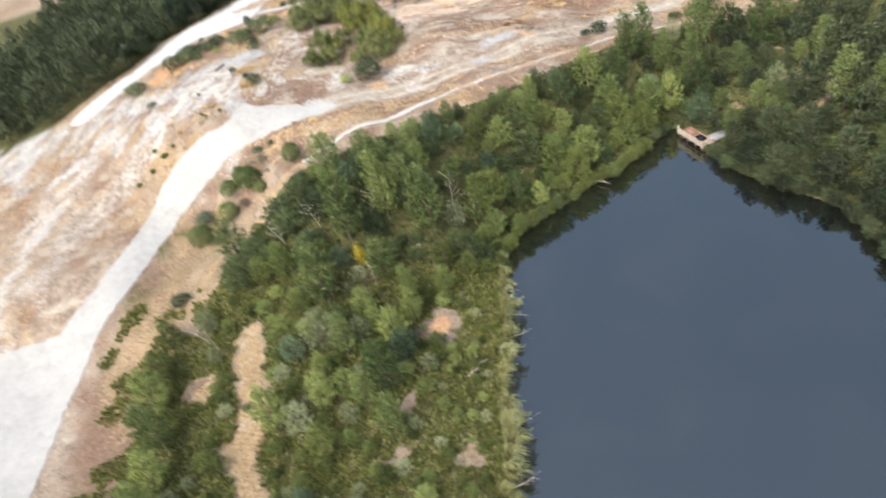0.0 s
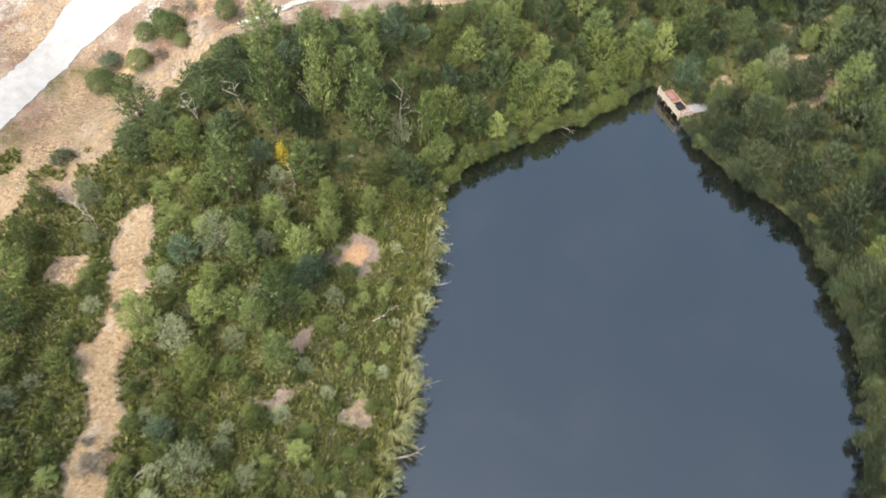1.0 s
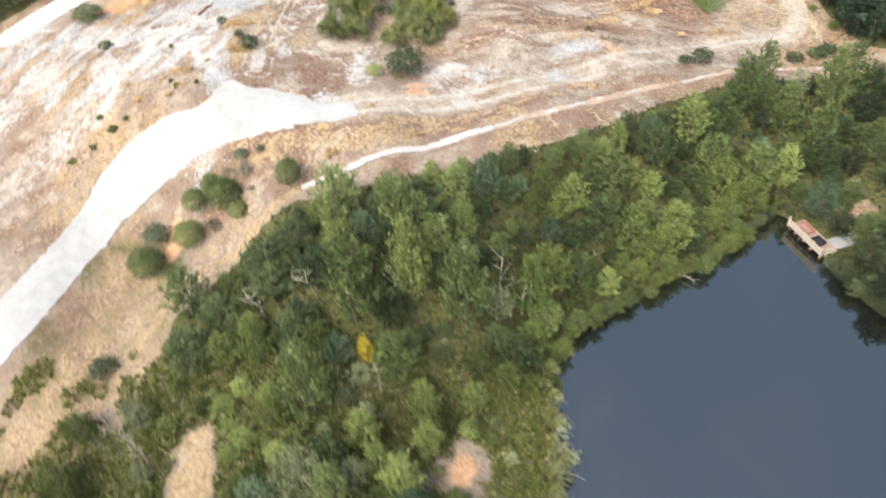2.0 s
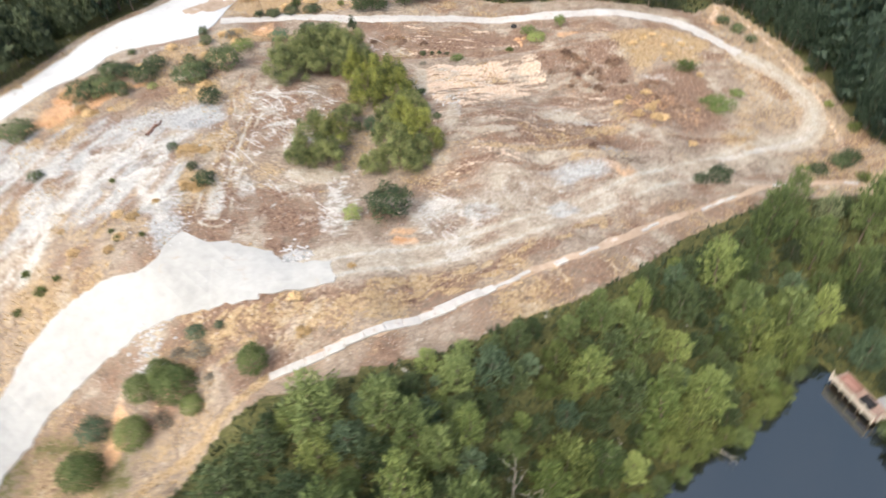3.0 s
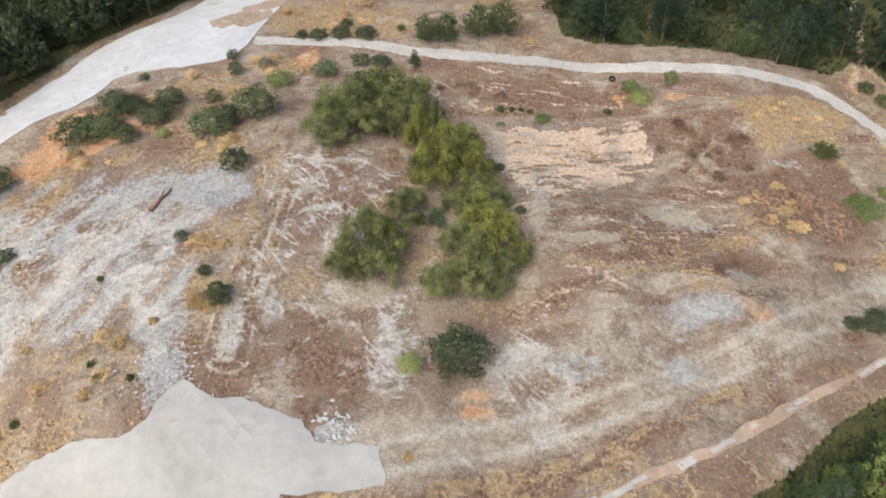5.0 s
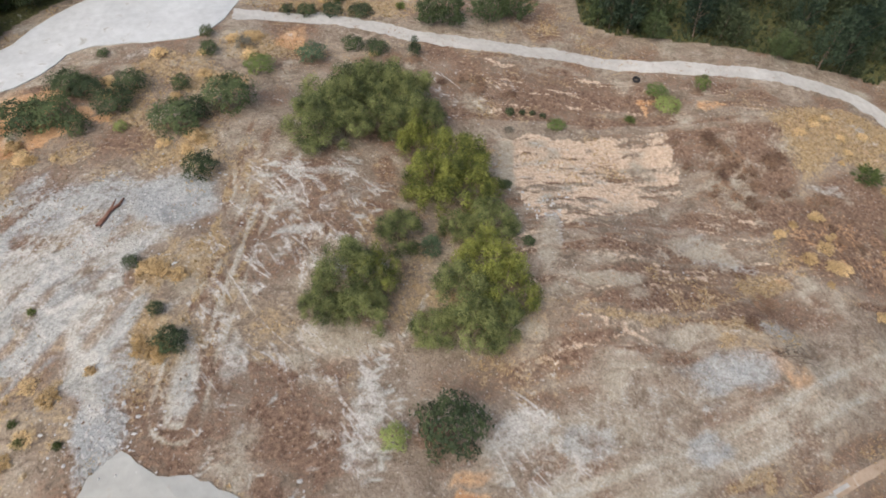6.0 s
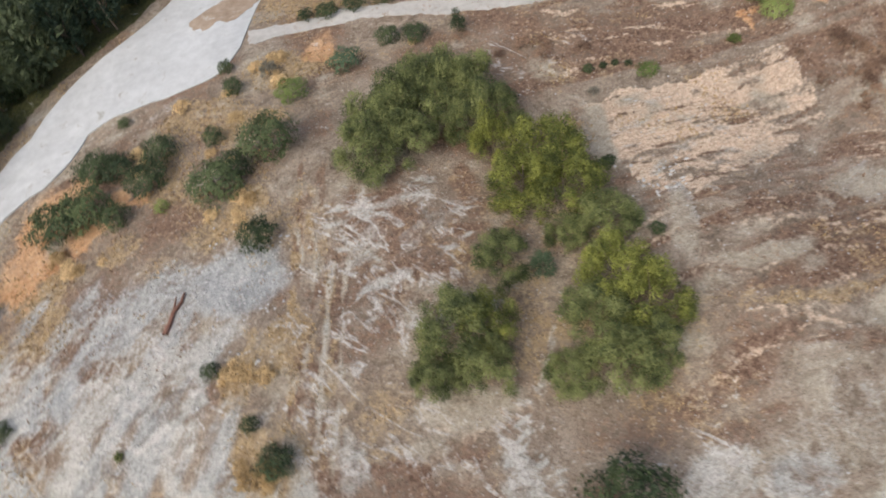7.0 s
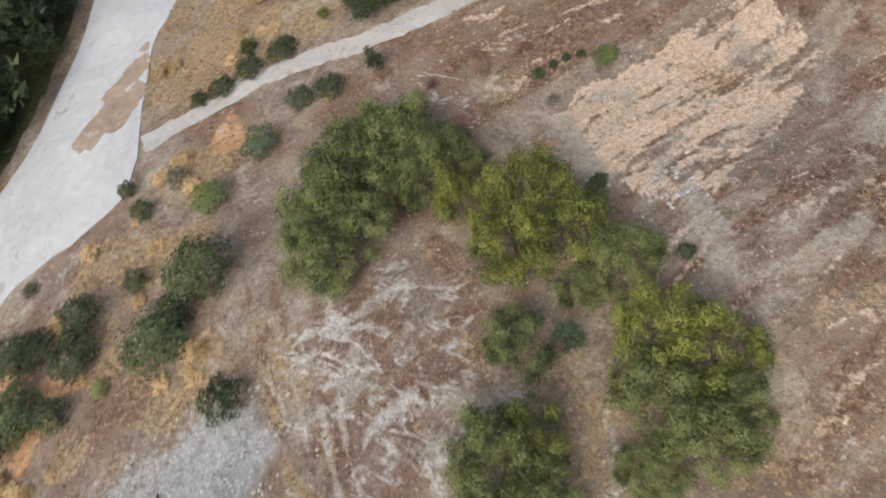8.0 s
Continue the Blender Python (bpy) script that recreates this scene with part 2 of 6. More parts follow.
# ---------------------------------------------------------------- materials
def soil_material():
    m, nt, bsdf = material("dry_soil")
    pos = where(nt)
    fine, mid, big = noise_at(nt, 3.2, 7, 0.75, pos), noise_at(nt, 0.7, 7, 0.70, pos, 0.8), noise_at(nt, 0.12, 3, 0.5, pos)
    vein = noise_at(nt, 0.7, 5, 0.62, pos, 2.2)
    speck = noise_at(nt, 9.0, 3, 0.7, pos)
    patchy = arith(nt, "ADD", arith(nt, "MULTIPLY", mid, 0.6), arith(nt, "MULTIPLY", fine, 0.4))
    col = ramp(nt, patchy, [(0.38, (0.12, 0.090, 0.066)), (0.46, (0.235, 0.186, 0.140)), (0.53, (0.32, 0.262, 0.203)), (0.62, (0.46, 0.40, 0.33))])
    col = blend(nt, arith(nt, "MULTIPLY", big, 0.4), col, (0.36, 0.28, 0.21))
    one, two = nt.nodes.new("ShaderNodeAttribute"), nt.nodes.new("ShaderNodeAttribute")
    one.attribute_name, two.attribute_name = "cover_a", "cover_b"
    sep1, sep2 = nt.nodes.new("ShaderNodeSeparateColor"), nt.nodes.new("ShaderNodeSeparateColor")
    nt.links.new(one.outputs["Color"], sep1.inputs[0])
    nt.links.new(two.outputs["Color"], sep2.inputs[0])
    edge = arith(nt, "ADD", arith(nt, "MULTIPLY", fine, 0.55), arith(nt, "MULTIPLY", mid, 0.45))
    def drawn(scale, turn, stretch, rough=0.6, warp=0.3):
        """Noise drawn out along one direction of the ground."""
        n = nt.nodes.new("ShaderNodeMapping")
        n.vector_type = "TEXTURE"
        nt.links.new(pos, n.inputs["Vector"])
        n.inputs["Rotation"].default_value = (0, 0, radians(turn))
        n.inputs["Scale"].default_value = (1.0, stretch, 1.0)
        return noise_at(nt, scale, 5, rough, n.outputs[0], warp)
    sep_pos = nt.nodes.new("ShaderNodeSeparateXYZ")
    nt.links.new(pos, sep_pos.inputs[0])
    side = nt.nodes.new("ShaderNodeMapRange")
    side.inputs[1].default_value, side.inputs[2].default_value = -14.0, -11.0
    nt.links.new(sep_pos.outputs[0], side.inputs[0])
    flow = nt.nodes.new("ShaderNodeMix")
    nt.links.new(side.outputs[0], flow.inputs[0])
    nt.links.new(drawn(0.75, -42, 4.5), flow.inputs[2])
    nt.links.new(drawn(0.75, -66, 3.0), flow.inputs[3])
    crack = arith(nt, "ADD", arith(nt, "MULTIPLY", fine, 0.35), arith(nt, "MULTIPLY", vein, 0.2))
    crack = arith(nt, "ADD", crack, arith(nt, "MULTIPLY", flow.outputs[0], 0.45))
    three = nt.nodes.new("ShaderNodeAttribute")
    three.attribute_name = "cover_c"
    sep3 = nt.nodes.new("ShaderNodeSeparateColor")
    nt.links.new(three.outputs["Color"], sep3.inputs[0])
    layers = [
        (sep2.outputs[0], edge, (0.128, 0.079, 0.054), (0.305, 0.205, 0.145)),      # reddish dead weeds, and brown shade painted beside the grove
        (sep1.outputs[2], edge, (0.26, 0.183, 0.10), (0.48, 0.362, 0.22)),      # straw
        (one.outputs["Alpha"], edge, (0.46, 0.34, 0.245), (0.74, 0.59, 0.445)),  # peach-coloured subsoil
        (sep1.outputs[1], edge, (0.27, 0.275, 0.265), (0.46, 0.455, 0.435)),      # grey gravel
        (sep2.outputs[1], edge, (0.44, 0.22, 0.10), (0.64, 0.40, 0.22)),        # orange clay
        (sep1.outputs[0], crack, (0.36, 0.335, 0.295), (0.55, 0.525, 0.475)),       # chalky ground
        (sep2.outputs[2], edge, (0.046, 0.054, 0.020), (0.135, 0.130, 0.050)),    # undergrowth
    ]
    for mask, grain, dark, light in layers:
        tone = ramp(nt, fine, [(0.38, dark), (0.62, light)])
        col = blend(nt, step_mask(nt, mask, grain, 2.6, 0.34, 0.74), col, tone)
    for mask, dark, light in [
        (sep3.outputs[0], (0.345, 0.295, 0.222), (0.49, 0.437, 0.355)),            # trodden pale dust
        (sep3.outputs[1], (0.50, 0.29, 0.15), (0.64, 0.42, 0.25)),            # orange sand
        (sep3.outputs[2], (0.285, 0.295, 0.29), (0.47, 0.475, 0.46)),           # grey silt
        (three.outputs["Alpha"], (0.40, 0.39, 0.35), (0.58, 0.565, 0.515)),    # white streaks
    ]:
        tone = ramp(nt, patchy, [(0.40, dark), (0.60, light)])
        col = blend(nt, step_mask(nt, mask, crack, 1.9, 0.25, 0.80), col, tone)
    thread = drawn(0.62, -136, 3.6, 0.55, 0.7)
    thin = arith(nt, "SUBTRACT", 1.0, arith(nt, "MULTIPLY", arith(nt, "ABSOLUTE", arith(nt, "SUBTRACT", thread, 0.5)), 26.0))
    thin = arith(nt, "MULTIPLY", arith(nt, "MAXIMUM", thin, 0.0), step_mask(nt, two.outputs["Alpha"], mid, 3.4, 0.35, 0.7))
    col = blend(nt, thin, col, ramp(nt, fine, [(0.38, (0.46, 0.43, 0.39)), (0.62, (0.66, 0.64, 0.60))]))
    col = blend(nt, arith(nt, "MULTIPLY", arith(nt, "GREATER_THAN", speck, 0.62), 0.5), col, (0.10, 0.075, 0.05))
    chips = arith(nt, "MULTIPLY", arith(nt, "GREATER_THAN", noise_at(nt, 5.0, 2, 0.6, pos), 0.665), arith(nt, "SUBTRACT", 1.0, sep2.outputs[2]))
    col = blend(nt, arith(nt, "MULTIPLY", chips, 0.55), col, (0.58, 0.54, 0.48))
    grit = noise_at(nt, 7.5, 4, 0.85, pos)
    col = blend(nt, 0.34, col, ramp(nt, grit, [(0.36, (0.16, 0.15, 0.14)), (0.5, (0.5, 0.5, 0.5)), (0.64, (0.84, 0.84, 0.83))]), "OVERLAY")
    nt.links.new(col, bsdf.inputs["Base Color"])
    bsdf.inputs["Roughness"].default_value = 0.95
    bsdf.inputs["Specular IOR Level"].default_value = 0.15
    bump(nt, bsdf, arith(nt, "ADD", fine, mid), 0.8, 0.15)
    return m


def mottled(name, dark, light, scale, rough=0.9, height=0.02, stain=None):
    m, nt, bsdf = material(name)
    pos = where(nt)
    a, b = noise_at(nt, scale, 5, 0.65, pos), noise_at(nt, scale * 0.13, 4, 0.6, pos, 0.4)
    col = ramp(nt, arith(nt, "ADD", arith(nt, "MULTIPLY", a, 0.5), arith(nt, "MULTIPLY", b, 0.5)), [(0.35, dark), (0.65, light)])
    if stain:
        col = blend(nt, step_mask(nt, noise_at(nt, scale * 0.4, 5, 0.7, pos, 1.0), a, 0.5, 0.58, 0.75), col, stain)
    nt.links.new(col, bsdf.inputs["Base Color"])
    bsdf.inputs["Roughness"].default_value = rough
    bsdf.inputs["Specular IOR Level"].default_value = 0.2
    bump(nt, bsdf, a, 0.6, height)
    return m


def leaf_material(name, dark, light, through_light=0.10, clumps=1.0, apart=0.62):
    m, nt, bsdf = material(name)
    island = nt.nodes.new("ShaderNodeNewGeometry").outputs["Random Per Island"]
    whole = nt.nodes.new("ShaderNodeObjectInfo").outputs["Random"]
    clump = noise_at(nt, 1.3, 2, 0.5, nt.nodes.new("ShaderNodeTexCoord").outputs["Object"])
    v = arith(nt, "ADD", arith(nt, "MULTIPLY", island, 0.26), arith(nt, "ADD", arith(nt, "MULTIPLY", whole, apart), 0.31 - 0.5 * apart))
    v = arith(nt, "ADD", v, arith(nt, "MULTIPLY", arith(nt, "SUBTRACT", clump, 0.46), clumps))
    col = ramp(nt, v, [(0.15, dark), (0.85, light)])
    nt.links.new(col, bsdf.inputs["Base Color"])
    bsdf.inputs["Roughness"].default_value = 0.6
    bsdf.inputs["Specular IOR Level"].default_value = 0.25
    glow = nt.nodes.new("ShaderNodeBsdfTranslucent")
    nt.links.new(col, glow.inputs[0])
    mix = nt.nodes.new("ShaderNodeMixShader")
    mix.inputs[0].default_value = through_light
    nt.links.new(bsdf.outputs[0], mix.inputs[1])
    nt.links.new(glow.outputs[0], mix.inputs[2])
    nt.links.new(mix.outputs[0], nt.nodes["Material Output"].inputs[0])
    return m


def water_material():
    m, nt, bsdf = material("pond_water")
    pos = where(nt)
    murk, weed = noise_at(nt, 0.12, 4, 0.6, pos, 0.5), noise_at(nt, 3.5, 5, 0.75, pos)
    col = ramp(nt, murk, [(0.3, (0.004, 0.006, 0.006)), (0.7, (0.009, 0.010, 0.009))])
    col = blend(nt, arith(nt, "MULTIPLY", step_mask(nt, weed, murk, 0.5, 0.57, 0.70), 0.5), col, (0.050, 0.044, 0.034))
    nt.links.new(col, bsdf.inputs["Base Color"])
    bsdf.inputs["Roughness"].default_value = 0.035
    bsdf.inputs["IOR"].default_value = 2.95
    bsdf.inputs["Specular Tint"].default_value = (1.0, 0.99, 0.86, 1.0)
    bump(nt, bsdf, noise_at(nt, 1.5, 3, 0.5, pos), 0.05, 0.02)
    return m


SOIL = soil_material()
CONCRETE = mottled("pale_concrete", (0.32, 0.32, 0.30), (0.44, 0.44, 0.415), 1.2, 0.85, 0.01, (0.37, 0.34, 0.295))
YARD = mottled("white_concrete", (0.44, 0.45, 0.445), (0.61, 0.62, 0.615), 1.3, 0.85, 0.015, (0.37, 0.355, 0.32))
GRAVEL = mottled("white_gravel", (0.38, 0.36, 0.33), (0.56, 0.545, 0.51), 2.0, 0.95, 0.03, (0.33, 0.26, 0.20))
BARK = mottled("bark", (0.10, 0.075, 0.055), (0.24, 0.19, 0.15), 6.0)
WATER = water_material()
LEAF = {
    "pine": leaf_material("pine_needles", (0.056, 0.086, 0.028), (0.208, 0.256, 0.088)),
    "dark": leaf_material("dark_leaves", (0.034, 0.055, 0.023), (0.128, 0.166, 0.068)),
    "fir": leaf_material("fir_needles", (0.016, 0.032, 0.021), (0.056, 0.085, 0.048)),
    "bright": leaf_material("bright_leaves", (0.108, 0.150, 0.042), (0.320, 0.370, 0.122)),
    # high clumps in both grove leaves: blotchy colour stands in for lit and dark sprigs
    "grove": leaf_material("grove_leaves", (0.052, 0.066, 0.016), (0.310, 0.325, 0.075), clumps=2.1, apart=0.25),
    "dusk": leaf_material("grey_green_leaves", (0.020, 0.032, 0.017), (0.096, 0.120, 0.058)),
    "round": leaf_material("round_bush_leaves", (0.070, 0.098, 0.028), (0.195, 0.230, 0.080)),
    "darkbush": leaf_material("dark_bush_leaves", (0.036, 0.054, 0.024), (0.118, 0.150, 0.062), clumps=1.4),
    "grovedark": leaf_material("dry_grove_leaves", (0.045, 0.061, 0.022), (0.245, 0.268, 0.098), clumps=2.1, apart=0.25),
    "olive": leaf_material("olive_leaves", (0.056, 0.078, 0.022), (0.200, 0.235, 0.070)),
    "pale": leaf_material("pale_leaves", (0.150, 0.180, 0.090), (0.390, 0.425, 0.240)),
    "yellow": leaf_material("yellow_leaves", (0.365, 0.292, 0.024), (0.661, 0.564, 0.078)),
    "blue": leaf_material("bluish_leaves", (0.055, 0.090, 0.050), (0.165, 0.225, 0.125)),
    "fern": leaf_material("fern_leaves", (0.105, 0.125, 0.028), (0.33, 0.33, 0.09)),
    "grey": leaf_material("grey_twigs", (0.105, 0.097, 0.073), (0.272, 0.253, 0.194)),
    "straw": leaf_material("straw_blades", (0.384, 0.262, 0.124), (0.772, 0.575, 0.315), 0.15),
    "rust": leaf_material("dead_weeds", (0.150, 0.092, 0.062), (0.400, 0.262, 0.175), 0.1),
    "reed": leaf_material("reed_blades", (0.144, 0.151, 0.050), (0.397, 0.389, 0.190), 0.25),
}
TIMBER = mottled("weathered_timber", (0.26, 0.18, 0.145), (0.42, 0.30, 0.25), 5.0, 0.85, 0.01)
PALE_WOOD = mottled("pale_timber", (0.40, 0.35, 0.28), (0.56, 0.50, 0.42), 5.0, 0.85, 0.01)
GREY_WOOD = mottled("grey_timber", (0.22, 0.225, 0.23), (0.36, 0.36, 0.365), 5.0, 0.85, 0.01)
RED_WOOD = mottled("red_crate_wood", (0.26, 0.14, 0.11), (0.38, 0.23, 0.19), 6.0, 0.85, 0.01)
RUST = mottled("rotten_wood", (0.20, 0.095, 0.065), (0.33, 0.18, 0.13), 7.0, 0.8, 0.01)
RUBBER = mottled("black_rubber", (0.015, 0.015, 0.016), (0.04, 0.04, 0.042), 9.0, 0.7, 0.005)
STONE = mottled("pale_stone", (0.36, 0.355, 0.34), (0.58, 0.57, 0.55), 4.0, 0.9, 0.02)
CLAY_PATH = mottled("orange_path", (0.34, 0.25, 0.175), (0.50, 0.39, 0.29), 2.0, 0.95, 0.03, (0.54, 0.50, 0.44))

# ---------------------------------------------------------------- ground
def axis_steps(lo, hi, step, reach, grow=1.22):
    mid = np.arange(lo, hi + 1e-6, step)
    out, d = [], step
    while not out or out[-1] < reach:
        d *= grow
        out.append((out[-1] if out else 0) + d)
    out = np.array(out)
    return np.concatenate([(lo - out)[::-1], mid, hi + out])


def finer(line, lo, hi, step):
    """The same steps with smaller ones between lo and hi."""
    return np.concatenate([line[line < lo - 0.1], np.arange(lo, hi, step), line[line > hi + 0.1]])


xs = finer(axis_steps(-54, 58, 0.42, 1800), -31, 34, 0.19)
ys = finer(axis_steps(-32, 84, 0.42, 1800), 16, 63, 0.19)
GX, GY = np.meshgrid(xs, ys)
GZ = land(GX, GY)
WOOD_RING = np.array([(-5, 13.4), (-8.3, 13.2), (-13, 11), (-16, 7.4), (-17.8, 5.5), (-18, 1), (-18.6, -2), (-22.5, -3.5), (-24.5, -7), (-26, -20), (-27, -80),
                      (90, -80), (90, 30), (60, 33), (47, 32.5), (41, 32.5), (36, 32), (32, 30.4), (24.1, 26.2), (19.7, 22.7), (14.7, 19.7), (9.9, 17.7), (5.3, 15.6),
                      (2.4, 14.6), (-2, 13.8)], float)
NORTH_RING = np.array([(12.5, 68.5), (16, 66.8), (24, 65.8), (33, 64.6), (39, 64), (42.3, 67), (44.9, 74.5), (47.4, 85), (49, 120), (8, 120), (12, 80)], float)
EAST_RING = np.array([(43.6, 66.5), (45.4, 62.4), (47.4, 58.2), (48.6, 53.7), (49.2, 48.3), (49.4, 42.3), (50.6, 38.5), (60, 33), (140, 30), (140, 120), (52, 120), (49.4, 85), (46.5, 74.5)], float)
WEST_RING = np.array([(-18, 98), (-21.5, 86), (-24.4, 77), (-27.8, 70.5), (-32.4, 65.2), (-35.2, 60), (-38, 55.5), (-47, 46), (-60, 40), (-120, 40), (-120, 130), (-30, 130)], float)

# patches: x, y, half width, half depth, turn, amount
CHALK = [(-8.4, 45.4, 3.6, 2.2, -10, 0.26), (-7.2, 42.2, 3.0, 2.4, 0, 0.24), (-10.8, 34.5, 1.3, 6.5, 4, 0.25), (-12.8, 28.6, 0.6, 2.2, 0, 0.6), (-3.2, 31.2, 0.9, 2.6, -12, 0.62),
         (-3.8, 27.6, 1.4, 2.2, 0, 0.6), (4.8, 28.6, 2.2, 2.0, 0, 0.75), (6.2, 26.3, 2.4, 1.6, 20, 0.7), (-23.2, 37, 3.6, 1.9, 25, 0.45), (-18.5, 33.5, 1.0, 3.8, -6, 0.45)]
CHALK_2 = [(-21.5, 36, 7, 9, 15, 0.36), (12, 28.5, 9, 3.4, 22, 0.33), (-7.5, 40, 5, 8, 0, 0.18), (-25.5, 59.2, 4.5, 1.2, 8, 0.5), (-20.5, 38.6, 4, 1.8, 0, 0.7), (-22, 33, 3, 2.5, 0, 0.5), (-14, 36, 1, 4, 0, 0.45), (36, 60, 3, 1.5, -20, 0.4), (20.5, 30.5, 5, 1.6, 30, 0.55), (13, 28.4, 4, 1.2, 25, 0.5), (30, 50.6, 3, 0.8, -10, 0.6),
           (17, 35.8, 2.3, 0.9, 0, 0.5), (-1.5, 35.2, 0.5, 2.4, -25, 0.6)]
GREY = [(-17, 42.4, 3.2, 2.4, 10, 0.7), (-20.8, 41.5, 3.0, 3.4, 0, 0.6), (-24, 42, 3, 3, 0, 0.5), (-28.5, 38.3, 1.3, 1.5, 0, 0.8), (-16.1, 26.6, 1.3, 2.2, 0, 0.85), (-16.3, 30, 1.2, 2.2, 0, 0.6), (-6.2, 23.7, 1.0, 0.9, 0, 0.95),
        (18, 42.8, 2.8, 1.2, 5, 0.62), (10, 30.2, 5, 2, 15, 0.42), (17, 32.4, 4, 1.4, 20, 0.5), (-4.8, 38.9, 2.6, 0.6, 5, 0.6), (-17, 18.2, 1.7, 0.9, 0, 0.6), (6.6, 43.5, 0.6, 3.0, 0, 0.55), (33, 57.5, 3, 1.2, -20, 0.4)]
STRAW = [(31.5, 55.6, 5.0, 1.9, -12, 0.7), (28.6, 47.2, 4.0, 3.0, 0, 0.5), (22, 40.6, 4, 1.8, 10, 0.45), (-16.4, 48, 1.7, 1.7, 0, 0.85), (-15.8, 37, 1.1, 3.0, 0, 0.8), (-14.2, 31, 1.3, 2.6, 0, 0.65),
         (-22.5, 29, 3.5, 5.0, 10, 0.35), (-9, 71, 9, 4.5, 0, 0.62), (-13, 17.6, 6, 1.5, 5, 0.65), (-14.5, 60.5, 4, 2.5, 0, 0.6), (-20, 57, 5, 3, 0, 0.55), (-27.5, 46.5, 2.5, 3, 0, 0.6), (-4, 17.8, 4, 1.3, 5, 0.6)]
STRAW_2 = [(-21, 5, 4.5, 9, 0, 0.75), (-23, 12, 3, 4, 0, 0.75), (-26, -4, 4, 8, 0, 0.7), (-12, 24.2, 1.5, 0.8, 0, 0.6), (-10, 28, 3, 2, 0, 0.45), (-15, 12.5, 4, 1.6, 30, 0.55), (-14, -18, 1.5, 7, 0, 0.5), (36, 48, 6, 5, 0, 0.5), (-33, 30, 4, 6, 30, 0.5)]
# dead weeds; the row at (3.2, 32.2) also paints the grove's shadow
WEED_AND_SHADE = [(-6, 29, 3.4, 2.6, 0, 0.62), (-7, 26, 4.5, 1.6, 5, 0.5), (10.5, 34, 6, 2.2, 10, 0.5), (12, 46.5, 8, 2.0, 8, 0.6), (8, 57.6, 12, 2.6, 0, 0.62), (2, 19.4, 8, 1.3, 8, 0.62), (9, 18.6, 9, 1.6, 28, 0.52),
        (23, 51.7, 3.4, 2.0, 0, 0.95), (22, 26, 9, 1.6, 30, 0.5), (3.2, 32.2, 2.6, 1.6, 0, 0.6), (-7.2, 41.4, 3.4, 1.8, 0, 0.6), (4.4, 49, 1.2, 4, 0, 0.75), (48.5, 50, 2, 7, 0, 0.5), (1, 57, 5, 4, 0, 0.55)]
CLAY = [(28.5, 44.6, 5.0, 3.4, 10, 0.42), (24, 42.2, 3, 1.6, 10, 0.36), (31.5, 56, 5, 2.2, 0, 0.3), (22, 48.4, 3, 1.4, 0, 0.3), (-30.2, 51.6, 2.4, 2.4, 0, 1.0), (-26.6, 49.8, 1.4, 1.2, 0, 1.0), (-29.2, 48.2, 2.4, 1.4, 20, 0.9), (-31.5, 46, 2.4, 2, 0, 0.8), (-24, 51.2, 1.2, 0.7, 0, 0.7), (20.8, 33.2, 2.1, 0.7, -15, 0.5), (0.8, 25.4, 1.6, 0.5, 10, 0.75),
        (16.6, 57.6, 0.6, 0.7, 0, 0.7), (21.6, 57.6, 1.2, 0.7, -10, 0.6), (-16.9, 15, 1.4, 0.9, 0, 0.4), (-12, 62.4, 1.3, 1.4, 0, 0.9), (40.8, 62.8, 1.2, 1.0, 0, 0.7)]
BARE = [(2.5, -5.6, 1.4, 1.8, 0, 1), (-1.2, -15, 0.7, 0.9, 0, 0.6), (-3, -19.5, 1.2, 0.6, 20, 0.6), (3.2, -21.2, 0.9, 0.9, 0, 0.6), (-19.4, -8.1, 1.2, 1.3, 0, 0.9), (40.6, 16.2, 1.2, 0.7, -20, 0.9), (41, 18.6, 0.6, 0.8, 0, 0.9),
        (49.4, 20.4, 0.9, 2.2, 30, 1), (53.6, 22.2, 1.0, 2.2, 20, 1), (49.2, 11.6, 1.0, 2.6, 0, 1), (46.6, 9.6, 1.4, 0.9, 0, 1), (47.6, 16, 1.2, 0.8, 0, 1)]
VEINS = [(-8, 44, 4.6, 3.6, 0, 0.62), (-11, 35, 1.8, 7, 4, 0.6), (-3.6, 29.5, 1.8, 4.5, -8, 0.75), (-7, 39, 4, 2.5, 0, 0.6), (5, 27.8, 3.2, 2.6, 0, 0.6), (-21, 36, 5, 4, 20, 0.5), (-1.8, 34, 1.4, 2, 0, 0.6),
         (-8, 32.4, 3, 3, 0, 0.5), (1, 57.5, 4, 2.5, 0, 0.45)]
DITCH = [(0.5, 54.4), (6, 54.6), (12, 55), (18, 55.4), (25, 56.3)]
WASH = [(-22.5, 38.4), (-25, 36), (-27.2, 31.5), (-30.5, 28), (-34, 24.6), (-38, 20), (-40, 10)]
WASH_2 = [(-29.5, 39.6), (-33.5, 37), (-38, 32), (-43, 26), (-45, 14), (-44, 4), (-40, 0)]


